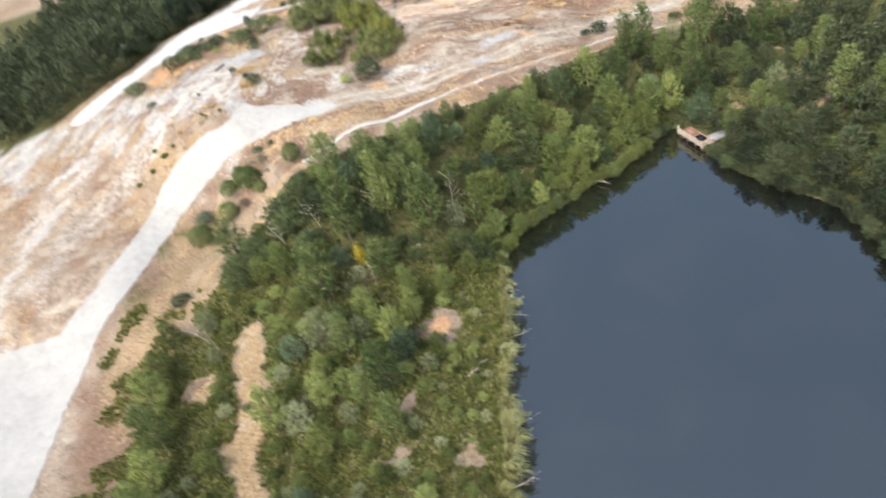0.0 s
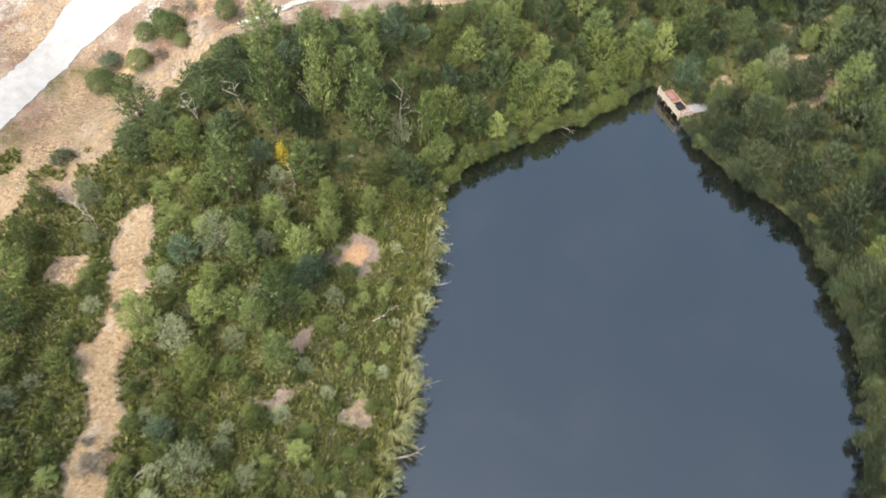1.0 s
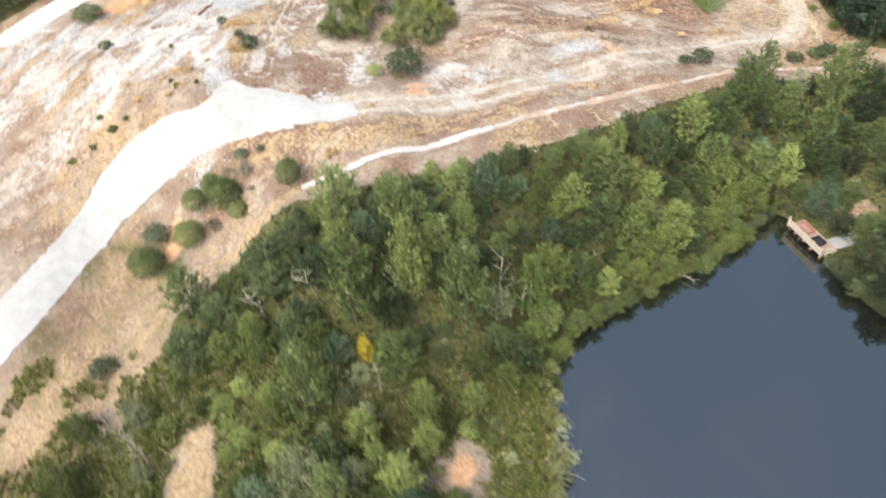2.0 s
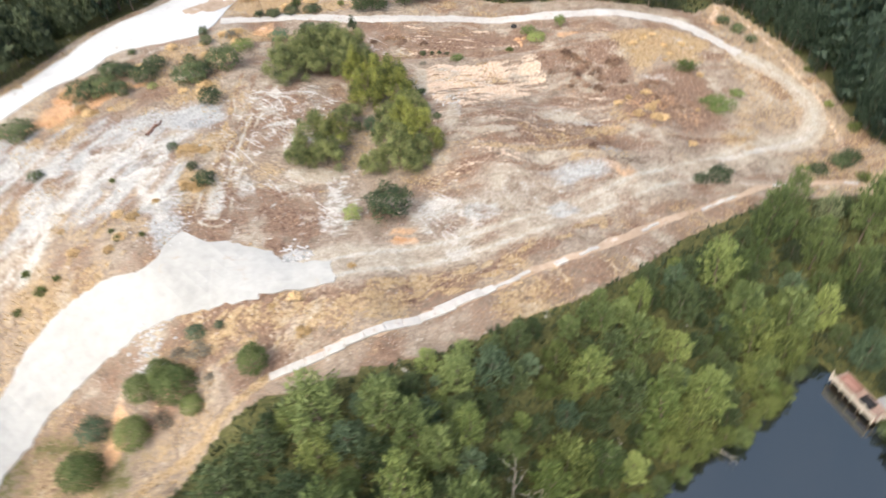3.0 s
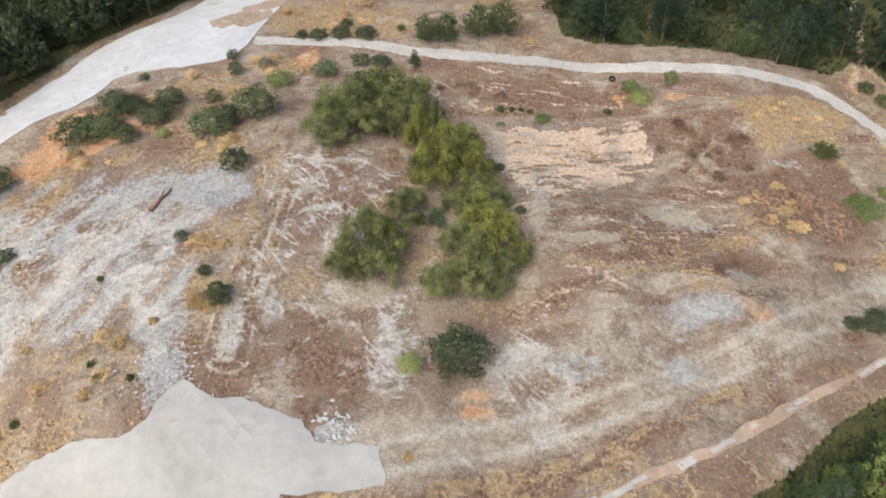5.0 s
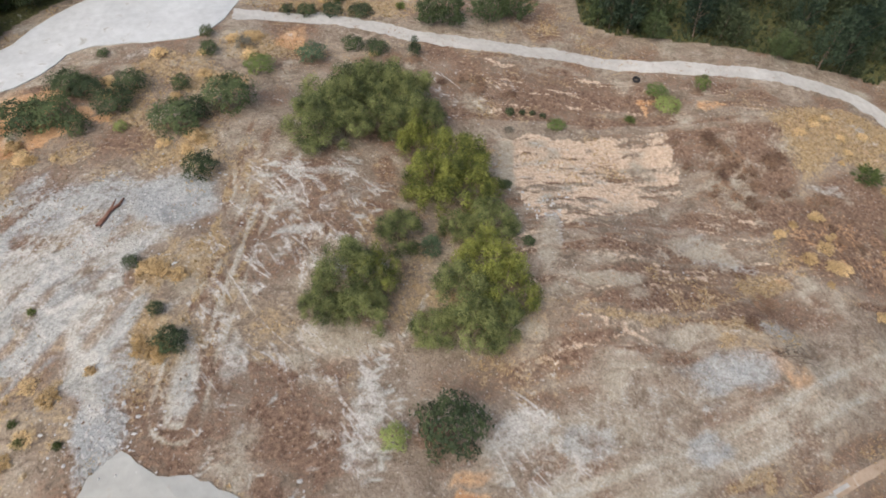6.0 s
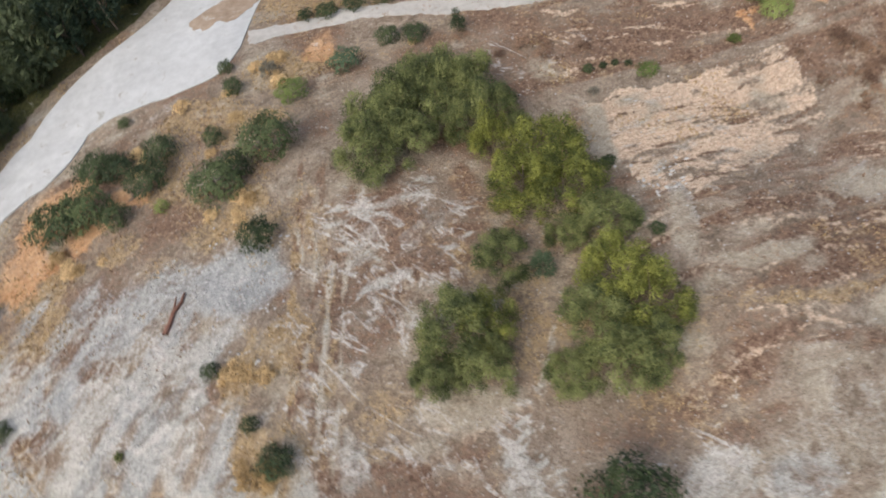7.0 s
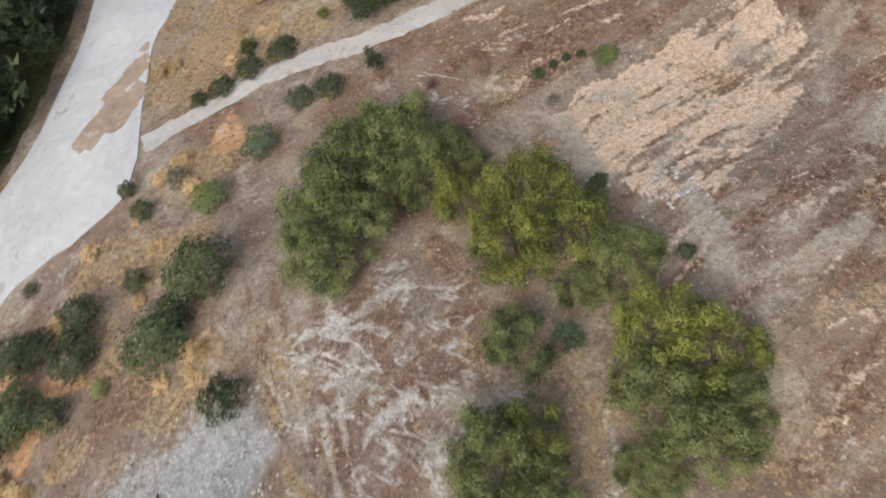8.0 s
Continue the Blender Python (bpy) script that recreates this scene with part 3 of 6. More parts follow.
WHITE_A = [(-18, 38.3), (-21.2, 37.7), (-23.1, 37.0), (-24.5, 35.3), (-25.4, 33.1), (-26.1, 30.8), (-27.3, 28.6), (-28.0, 27)]
WHITE_B = [(-18.2, 36.2), (-19.1, 34.2), (-19.1, 32.2), (-17.9, 30.1), (-16.4, 28)]
SILT_SPOTS = [(-16.2, 42.6, 2.8, 2.3, 0, 0.8), (-26, 37.8, 1.3, 1.8, 0, 0.75), (-28.6, 33.6, 1.6, 2.6, 20, 0.7), (-15.9, 26.4, 0.9, 1.9, 25, 0.85), (-17.2, 29.6, 1.0, 1.6, 20, 0.6), (-20, 43, 1.8, 2.0, 0, 0.55),
              (17.1, 33.3, 3.2, 1.5, 8, 0.62), (14.4, 28.6, 1.6, 0.9, 20, 0.6), (8, 28.8, 1.6, 1.0, 0, 0.55), (20.9, 36.9, 1.6, 0.9, 10, 0.55), (-6.2, 23.7, 1.0, 0.9, 0, 0.8)]
WHITE_SPOTS = [(3.6, 28.3, 1.2, 2.2, -12, 0.56), (8.4, 28.7, 1.6, 1.1, 0, 0.38), (-3.6, 29.4, 0.8, 2.4, -10, 0.52), (-3.8, 26.6, 1.2, 1.4, 0, 0.48), (-12.5, 29.6, 0.6, 1.9, 0, 0.7), (-10.6, 32, 0.7, 1.9, 0, 0.55), (5.3, 24.2, 1.2, 0.7, 20, 0.6),
               (-9.5, 43.6, 1.6, 0.8, 40, 0.5), (-8.6, 41.2, 1.5, 0.45, 20, 0.55), (-6.5, 43.6, 2.4, 0.5, 35, 0.45), (-7.6, 45.8, 2.2, 0.5, 10, 0.45), (-16.6, 39.4, 1.2, 0.7, 10, 0.6)]
DUST_SPOTS = [(9.9, 39.0, 2.5, 0.6, 6, 0.85), (17.5, 43.1, 2.8, 1.1, 3, 0.75), (15.6, 36, 2.2, 0.8, 5, 0.75), (10.5, 33.4, 2.6, 1.0, 5, 0.55), (13, 31, 4, 1.0, 20, 0.5), (-5.6, 33.6, 2.4, 1.2, 5, 0.75), (5, 49.4, 0.7, 3.0, 0, 0.8), (6.6, 41.5, 0.8, 3.0, 0, 0.6),
              (-11.6, 34.5, 0.3, 4.2, 3, 0.5), (-12.9, 31, 0.5, 3, 3, 0.65), (2.5, 26.4, 3, 0.8, 12, 0.55)]
SAND_SPOTS = [(20.6, 33.6, 2.6, 0.9, -14, 0.45), (1.4, 26.2, 1.5, 0.4, 12, 0.62), (-29.6, 52.6, 2.2, 1.8, 0, 0.85), (-26.8, 50, 1.5, 1.3, 0, 0.85), (-25.1, 51.9, 0.9, 0.9, 0, 0.85), (-12.2, 63, 1.0, 1.8, -15, 0.66), (-31, 48, 2, 2.4, 0, 0.6)]
# rows near (4, 32) and (7, 33) paint grove shade along with weeds
RED_SPOTS = [(-24.5, 3, 4, 8, 0, 0.8), (-22.5, 12.5, 3.6, 4, 0, 0.72), (-27, -10, 4, 9, 0, 0.75), (-14.4, -16, 1.2, 9, 0, 0.5), (4.2, 32.4, 1.8, 1.4, 0, 0.7), (6.8, 33.4, 1.8, 1.4, 0, 0.75), (5.7, 30.8, 1.6, 0.8, 0, 0.6), (-7.5, 28, 3.2, 1.7, 0, 0.8), (-6, 31.3, 1.8, 1.0, 0, 0.65), (-11.9, 33.4, 0.6, 3.0, 8, 0.7), (-8.6, 43, 3.4, 3.6, 0, 0.72), (-5.5, 26.5, 2.4, 1.0, 0, 0.75), (19, 45.8, 4.5, 1.2, 5, 0.75), (10.4, 42, 2.6, 1.2, 8, 0.8), (12.6, 37.6, 4.6, 0.9, 5, 0.75),
             (8.4, 35, 2.4, 1.6, 0, 0.72), (12.6, 34.3, 3, 0.6, 5, 0.6), (21, 51, 2.6, 3.4, 0, 0.85), (6.4, 44, 1.2, 1.2, 0, 0.75), (-21.6, 30.6, 2.6, 2.4, 0, 0.6), (24, 29.6, 4, 0.8, 28, 0.65), (30, 40, 3, 1.2, 25, 0.6), (3, 55.2, 6, 0.9, 2, 0.8), (8, 59.4, 9, 1.0, 0, 0.7)]
RUSTY = [(23.5, 52.4, 3.8, 2.8, 10, 1.0), (29.5, 44.8, 5.2, 3.4, 10, 0.95), (24, 47.4, 4, 1.6, 10, 0.9), (19, 46, 4, 1.0, 10, 0.8), (33, 50, 4.5, 2.6, 0, 0.8), (12, 57.8, 8, 1.2, 2, 0.8), (20, 38.4, 4, 0.7, 12, 0.7), (23.6, 38.6, 2.4, 1.4, 10, 0.7)]
STRAW_SPOTS = [(32.5, 57, 5.0, 1.9, 8, 1.2), (28, 53.6, 2.2, 1.6, 0, 0.9), (-18, 46.5, 2.5, 1.2, 0, 0.7), (-21, 51, 2.5, 1.0, 0, 0.65), (-17, 55.5, 2.5, 2.0, 0, 0.72), (-24, 47, 1.8, 1.2, 0, 0.6), (-29, 46, 2.4, 2.4, 0, 0.75), (-10.5, 61.4, 2, 1, 0, 0.6), (-20.5, 58, 3, 1.6, 10, 0.65), (-9, 70, 8, 3.5, 0, 0.7), (-22, 8, 4, 9, 10, 0.6), (-26, -4, 4, 9, 0, 0.62), (-27, 18, 5, 6, 0, 0.5), (-16.5, 17, 3, 1, 0, 0.6),
               (-16, 36.4, 0.9, 2.0, 0, 0.85), (-15.4, 33, 0.8, 1.8, 0, 0.7), (-13.7, 37.8, 1.3, 2.2, -20, 0.75), (-28, 42.4, 2.2, 2.2, 0, 0.7), (-31.5, 41, 2, 2.5, 0, 0.7), (27, 44.4, 4.2, 3.0, 10, 0.85), (21.5, 41, 2.4, 1.2, 15, 0.7), (11.8, 36.6, 3.4, 0.35, 5, 0.7), (31, 55.6, 5, 1.8, -12, 0.95),
               (-16.3, 48, 1.6, 1.6, 0, 0.85), (-14.6, 61, 3.6, 2.2, 0, 0.7), (-18.5, 27.4, 2.0, 1.2, 0, 0.5), (-23.5, 28.5, 2, 1.6, 0, 0.45)]


WARP_X = (fbm(GX / 3.5, GY / 3.5, 3, 71) - 0.5) * 3.4 + (fbm(GX / 0.9, GY / 0.9, 2, 73) - 0.5) * 0.9
WARP_Y = (fbm(GX / 3.5, GY / 3.5, 3, 77) - 0.5) * 3.4 + (fbm(GX / 0.9, GY / 0.9, 2, 79) - 0.5) * 0.9


def spot(x, y, rx, ry, turn=0.0, amount=1.0, soft=1.0):
    """An oval patch: its amount inside, fading out round its edge."""
    c, s = math.cos(radians(turn)), math.sin(radians(turn))
    dx, dy = GX + WARP_X - x, GY + WARP_Y - y
    u, v = (dx * c + dy * s) / rx, (-dx * s + dy * c) / ry
    return amount * np.clip((1 - np.hypot(u, v)) / soft + 0.55, 0, 1)


def mild(table):
    """Patches that keep close to their plan, with a slightly uneven edge."""
    out = np.zeros_like(GX)
    dx, dy = GX + 0.5 * WARP_X, GY + 0.5 * WARP_Y
    for x, y, rx, ry, turn, amount in table:
        c, s = math.cos(radians(turn)), math.sin(radians(turn))
        u, v = ((dx - x) * c + (dy - y) * s) / rx, (-(dx - x) * s + (dy - y) * c) / ry
        out = np.maximum(out, amount * np.clip((1 - np.hypot(u, v)) * 1.3 + 0.6, 0, 1))
    return out


def patches(*tables):
    out = np.zeros_like(GX)
    for table in tables:
        for row in table:
            out = np.maximum(out, spot(*row))
    return out


def strip(points, width, amount=1.0, soft=0.5, sway=0.35):
    return amount * np.clip((width / 2 - line_distance(GX + sway * WARP_X, GY + sway * WARP_Y, smooth_line(points, per=3))) / soft + 0.5, 0, 1)


def daub(field, x, y, long, wide, turn, amount):
    """One short stroke laid on a field, with a broken edge."""
    i0, i1 = np.searchsorted(xs, (x - long - 0.5, x + long + 0.5))
    j0, j1 = np.searchsorted(ys, (y - long - 0.5, y + long + 0.5))
    dx, dy = (GX + 0.3 * WARP_X)[j0:j1, i0:i1] - x, (GY + 0.3 * WARP_Y)[j0:j1, i0:i1] - y
    c, s = math.cos(radians(turn)), math.sin(radians(turn))
    u, v = (dx * c + dy * s) / (long / 2), (-dx * s + dy * c) / (wide / 2)
    part_of = field[j0:j1, i0:i1]
    np.maximum(part_of, amount * np.clip(1.7 - np.hypot(u, v), 0, 1), out=part_of)


def daubs(ring, count, long, wide, turns, amount, seed):
    """Many strokes strewn over a patch; the turns are picked by chance, each with a little play."""
    gen, ring, field = random.Random(seed), np.array(ring, float), np.zeros_like(GX)
    (x0, y0), (x1, y1) = ring.min(0), ring.max(0)
    left = count
    while left:
        x, y = gen.uniform(x0, x1), gen.uniform(y0, y1)
        if inside(x, y, ring):
            left -= 1
            daub(field, x, y, gen.uniform(0.4, 1.2) * long, gen.uniform(0.5, 1.4) * wide, gen.choice(turns) + gen.gauss(0, 11), amount * gen.uniform(0.55, 1.1))
    return field


SCRAPED = [(-11.6, 47.4), (-3.2, 49.2), (-2.9, 43.5), (-4.5, 40.6), (-8.5, 37.6), (-11, 38)]
SCRAPED_TOP = [(-11.4, 47.2), (-4.5, 48.8), (-5, 46), (-8.5, 43.6), (-11.2, 43.5)]
FRETTED = [(-4.1, 33.2), (-1.8, 32.6), (-1.7, 29.5), (-2.6, 25.4), (-5, 25.2), (-4.4, 29)]
CRACKED = [(2.9, 29.8), (5.6, 30.4), (7.9, 28.2), (6.6, 25.6), (3.2, 25.6)]
SLOPE_WHITE = [(-30, 40.5), (-18.4, 39.6), (-17.8, 35), (-20.4, 33.6), (-25, 32.2), (-30, 27)]
TONGUE = [(-18.4, 37), (-17.2, 36.4), (-17.6, 33), (-15.8, 30.4), (-17, 28.4), (-19.6, 31.6), (-19.8, 34)]
RUTTED = [(-13.6, 48.8), (-11.4, 48.8), (-10.6, 42), (-11, 36), (-11.6, 28.4), (-13.8, 28.4), (-13.2, 38)]
PLOUGHED = [(5.6, 43.6), (9, 43.4), (22.4, 47.2), (24.6, 44), (22, 38), (19.6, 35.6), (7, 33.4), (5.6, 36)]
FALLOW = [(2, 58), (3, 54.8), (28, 57), (26, 62), (2, 62.6)]
WEST_WEEDS = [(-26, 34), (-20.4, 33), (-19.8, 30.4), (-17.2, 27.8), (-18.4, 24.2), (-25, 23.6), (-29, 27)]
SOUTH_WEEDS = [(-12.6, 31.5), (-5, 32.4), (-4.6, 29), (-5.4, 24), (-8.6, 24.6), (-12.8, 25.8)]
BANK_WEEDS = [(-12, 15.5), (-1, 17.4), (8, 22), (18, 27), (17, 27.6), (6, 22.8), (-3, 20), (-13, 19.4)]
LANE = [(-13.0, 48.8), (-11.7, 44.2), (-12, 40.8), (-12.25, 37.1), (-12.55, 34.1), (-12.85, 31.3), (-12.7, 28.1)]


def ground():
    s = off_shore(GX, GY)
    wood = np.where(inside(GX, GY, WOOD_RING), np.where((GX > 9) | (GY > 3), 0.95, 0.7), 0.0) + 0.25 * (fbm(GX / 4, GY / 4, 3, 21) - 0.4) * inside(GX, GY, WOOD_RING)
    for ring in (NORTH_RING, EAST_RING, WEST_RING):
        wood = np.where(inside(GX, GY, ring), 0.8, wood)
    rough = np.clip((GX + 32) / 3, 0, 1) * np.clip((-16 - GX) / 2, 0, 1) * np.clip((17 - GY) / 3, 0, 1)
    wood = np.maximum(wood, rough * (0.42 + 0.7 * (fbm(GX / 3, GY / 3, 3, 23) - 0.5)))
    bare = patches(BARE)
    trail = np.maximum(strip(WEST_PATH, 2.3, 1, 1.0, 0.9), strip(SOUTH_PATH, 0.6, 1, 0.4, 0.15))
    wood = wood * (1 - np.clip(bare * 1.3, 0, 1)) * (1 - trail)
    rows = np.clip(0.5 + 2.2 * (fbm(GX / 7 + 9, (GY - 0.21 * GX) / 0.62, 2, 31) - 0.5), 0, 1)
    right = np.clip((GX - 3) / 2, 0, 1) * np.clip((58 - GY) / 3, 0, 1) * np.clip((GY - 30) / 3, 0, 1)
    tracks = np.clip(0.5 + 2.4 * (fbm((GX + 0.08 * GY) / 0.6, GY / 7, 2, 37) - 0.5), 0, 1)
    lane = strip([(-12.6, 49), (-12, 42), (-11.6, 36), (-12, 28)], 3.4, 1, 1.0)
    ruts = np.abs(line_distance(GX, GY, smooth_line(LOOP, per=3)) - 0.85)
    chalk = np.maximum.reduce([patches(CHALK, CHALK_2) * 0.82, strip(WASH, 4.2, 0.45, 3.5, 1.3), strip(WASH_2, 4.5, 0.6, 3.5, 1.3), strip(LOOP[:6], 1.3, 0.45, 1.2),
                               strip(LOOP[4:], 3.2, 0.26, 1.6, 0.2)])
    gravel = np.maximum.reduce([patches(GREY), strip(WASH, 6, 0.45, 3, 1.2)])
    wild = (fbm(GX / 9, GY / 9, 3, 51) - 0.5)
    outland = np.clip((np.abs(GX) - 34) / 6, 0, 1) * 0.45
    mottle = fbm(GX / 3.1, GY / 3.1, 3, 53) - 0.5
    straw = np.maximum.reduce([patches(STRAW, STRAW_2) * 0.82, 0.27 + wild * 0.9 + mottle * 0.7, outland, trail * 0.9, mild(STRAW_SPOTS)])
    red = np.maximum.reduce([patches(WEED_AND_SHADE), 0.40 + 1.5 * (fbm(GX / 4, GY / 3, 3, 61) - 0.5), bare * 0.6, mild(RED_SPOTS)])
    red = np.maximum(red, strip(DITCH, 0.7, 0.95, 0.5, 0.15))
    red = red + right * (rows - 0.6) * 0.8 + lane * (0.5 - tracks) * 0.3
    block = inside(GX + 0.5 * WARP_X, GY + 0.5 * WARP_Y, np.array([(4.5, 52.3), (9.3, 53.2), (17.9, 54.6), (17.9, 50.2), (17.7, 48.4), (12.6, 45.8), (8.2, 43.5), (5.2, 45.4)]))
    furrow = fbm(GX / 5 + 3, (GY - 0.13 * GX) / 0.55, 2, 33) - 0.5
    peach = np.where(block, 0.98 - 0.022 * np.maximum(GX - 6, 0) + furrow * 0.6 + (fbm(GX / 2, GY / 2, 3, 35) - 0.5) * 1.0, 0.0) + right * (rows - 0.55) * 0.6
    peach = np.maximum.reduce([peach, bare * 0.3, spot(-5.8, 33.2, 2.3, 1.3, 5, 0.6), strip(WOOD_PATH, 0.9, 0.7), strip(EDGE_PATH, 0.7, 0.7, 0.5), strip(LOOP[:7], 4.5, 0.36, 1.5)])
    clay = patches(CLAY)
    row = [12, 12, 9, 15]
    worked = daubs(PLOUGHED, 90, 4.2, 0.4, row, 0.72, 201)
    red = np.maximum.reduce([red, worked, daubs(SCRAPED, 40, 2.6, 1.0, [20, -50, 70], 0.8, 202), daubs(SOUTH_WEEDS, 70, 1.8, 0.8, [10, 60, 110], 0.95, 203),
                             daubs(FALLOW, 60, 3.0, 0.6, [0, 8, -10], 0.9, 204), daubs(BANK_WEEDS, 110, 2.6, 0.8, [15, 25, 35], 0.95, 205), daubs(RUTTED, 80, 3.0, 0.32, [84, 90, 95], 0.9, 206),
                             np.where(block, daubs([(5, 53), (18, 54.6), (17.6, 48.6), (9, 43.6), (5.2, 45.4)], 55, 2.6, 0.22, [8, 4, 12], 0.9, 207), 0)])
    peach = peach * (1 - 0.75 * daubs([(5, 53), (18, 54.6), (17.6, 48.6), (9, 43.6), (5.2, 45.4)], 55, 2.6, 0.22, [8, 4, 12], 0.9, 207))
    peach = np.maximum(peach, daubs(PLOUGHED, 90, 4.5, 0.3, row, 0.62, 208) * (1 - 0.8 * worked))
    peach = np.maximum(peach, daubs(FALLOW, 40, 2.6, 0.35, [5, 0, -6], 0.7, 209))
    rusty = mild(RUSTY)
    red = np.maximum(red, 1.05 * rusty)
    weedy = inside(GX + 0.5 * WARP_X, GY + 0.5 * WARP_Y, np.array(SOUTH_WEEDS)) * 0.55
    straw = straw * (1 - 0.8 * rusty) * (1 - weedy)
    straw = np.maximum.reduce([straw, daubs(WEST_WEEDS, 50, 1.4, 0.6, [20, 60, 120], 0.7, 210), daubs(RUTTED, 25, 2.2, 0.5, [85, 95], 0.8, 211), daubs(BANK_WEEDS, 80, 2.2, 0.5, [15, 25, 35], 0.85, 212)])
    a = np.stack([chalk, gravel, straw, peach], -1).reshape(-1, 4)
    b = np.stack([red, clay, wood, patches(VEINS)], -1).reshape(-1, 4)
    worn = np.clip(fbm(GX / 3, GY / 3, 2, 91) * 2.2 - 0.3, 0, 1)
    pit = lambda x, y, rx, ry: np.clip(1.25 - np.hypot((GX + 0.4 * WARP_X - x) / rx, (GY + 0.4 * WARP_Y - y) / ry), 0, 1)
    dust = np.maximum.reduce([0.95 * np.clip(1.3 - ruts / 0.5, 0, 1) * (0.45 + 0.55 * worn), strip(LOOP[4:], 4.6, 0.55, 2.4, 0.3), strip(LOOP[:6], 2.0, 0.7, 1.2, 0.3), trail * 0.18,
                              lane * tracks * 0.25,
                              spot(9, 28.8, 7, 3.2, 22, 0.5), spot(4.9, 49.5, 0.9, 3.4, 0, 0.7), strip([(1, 23), (-5, 22.6)], 3.5, 0.7, 1.5, 0.4)])
    sand = np.maximum.reduce([1.15 * pit(2.5, -5.6, 1.25, 1.7), 1.0 * pit(-19.7, 12.9, 1.3, 1.5), 0.9 * pit(-19.3, 15.1, 1.2, 1.6), trail * 0.1, 0.36 * patches(BARE[1:])])
    slope = np.clip((-13.5 - GX) / 3, 0, 1) * np.clip((47 - GY) / 3, 0, 1) * np.clip((GY - 27) / 4, 0, 1)
    along = fbm((GX - 0.5 * GY) / 1.6, (GY + 0.5 * GX) / 6, 3, 97) - 0.5
    silt = np.maximum.reduce([mild(SILT_SPOTS), slope * np.clip(0.42 + 2.2 * along, 0, 0.7), 0.35 * strip(WASH_2, 6, 1, 3, 1.2)])
    white = np.maximum.reduce([strip(WHITE_A, 2.2, 0.72, 1.6, 0.6), strip(WHITE_B, 1.1, 0.72, 1.0, 0.5), mild(WHITE_SPOTS), slope * np.clip(0.12 + 2.4 * along, 0, 0.45), strip(LOOP[:7], 1.3, 0.50, 0.8, 0.25), 0.52 * np.clip(1.25 - ruts / 0.42, 0, 1) * (0.6 + 0.4 * worn) * np.clip((40 - GX) / 8, 0.3, 1)])
    lanes = line_distance(GX + 0.1 * WARP_X, GY, smooth_line(LANE, per=4))
    rut_lines = np.maximum(np.clip(1.5 - np.abs(lanes - 0.42) / 0.16, 0, 1), np.clip(1.4 - np.abs(lanes - 1.25) / 0.14, 0, 1)) * np.clip(fbm(GX / 1.2, GY / 2.2, 2, 93) * 2.6 - 0.75, 0, 1)
    white = np.maximum.reduce([white, daubs(SCRAPED, 38, 1.4, 0.26, [-10, 5, 25, -55, -62, 60], 0.72, 221), daubs(SCRAPED_TOP, 34, 1.2, 0.24, [-8, 8, -25, 15], 0.72, 222),
                               daubs(FRETTED, 34, 1.1, 0.24, [28, 40, 20, -60], 0.8, 223), daubs(CRACKED, 30, 1.3, 0.34, [30, -50, 10, 70], 0.6, 224),
                               daubs(SLOPE_WHITE, 60, 2.2, 0.32, [28, 20, 42], 0.7, 225), daubs(TONGUE, 30, 0.9, 0.34, [60, 40, 110], 0.75, 226), rut_lines * 0.5,
                               daubs(SOUTH_WEEDS, 20, 1.2, 0.2, [70, 80, 20], 0.6, 227), daubs([(5.2, 51.8), (11, 52.4), (12, 47), (8, 44.4), (5.4, 46)], 34, 1.8, 0.4, [8, 4, 12], 0.52, 228)])
    dust = np.maximum.reduce([dust, mild(DUST_SPOTS), rut_lines, 0.16 + 1.5 * (fbm(GX / 2.4 + 5, GY / 2.0, 3, 99) - 0.5)])
    c = np.stack([dust * (1 - np.clip(wood * 1.4, 0, 1)), np.maximum(sand, mild(SAND_SPOTS)), silt, white], -1).reshape(-1, 4)
    ny, nx = GX.shape
    idx = np.arange(nx * ny).reshape(ny, nx)
    faces = np.stack([idx[:-1, :-1], idx[:-1, 1:], idx[1:, 1:], idx[1:, :-1]], -1).reshape(-1, 4)
    me = mesh_from("ground", np.column_stack([GX.ravel(), GY.ravel(), GZ.ravel()]), faces, SOIL, smooth=True)
    for name, values in (("cover_a", a), ("cover_b", b), ("cover_c", c)):
        at = me.color_attributes.new(name, "FLOAT_COLOR", "POINT")
        at.data.foreach_set("color", values.astype(np.float32).ravel())
    tagged(new("ground", me), "dry tan earth with chalk, straw and weeds", "ground", kind="structure")
    return {"straw": straw, "red": red, "wood": wood, "chalk": chalk, "gravel": gravel}


cover = ground()
centre = shore_line.mean(0)
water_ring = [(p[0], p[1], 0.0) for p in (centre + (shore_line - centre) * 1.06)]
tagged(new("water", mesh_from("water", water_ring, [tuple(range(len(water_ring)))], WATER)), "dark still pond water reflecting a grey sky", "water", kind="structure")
tagged(new("road_1", mesh_from("road", *draped(broken(ROAD_EDGE, 0.45, 0.07), 0.07, 0.3, 1.0), CONCRETE)), "pale concrete road with a ragged broken edge", "road", kind="structure")
tagged(new("road_2", mesh_from("road", *draped(ragged(PAD_EDGE, 3, 0.08), 0.07, 0.3, 1.5), YARD)), "wide white concrete yard beside the woods", "road", kind="structure")
tagged(new("road_3", mesh_from("road", *draped(broken(ribbon(NORTH_ROAD, 1.5, 6, 0.12), 0.25, 0.06), 0.05, 0.3, 1.0), GRAVEL)), "white gravel track across the dry ground", "road", kind="structure")


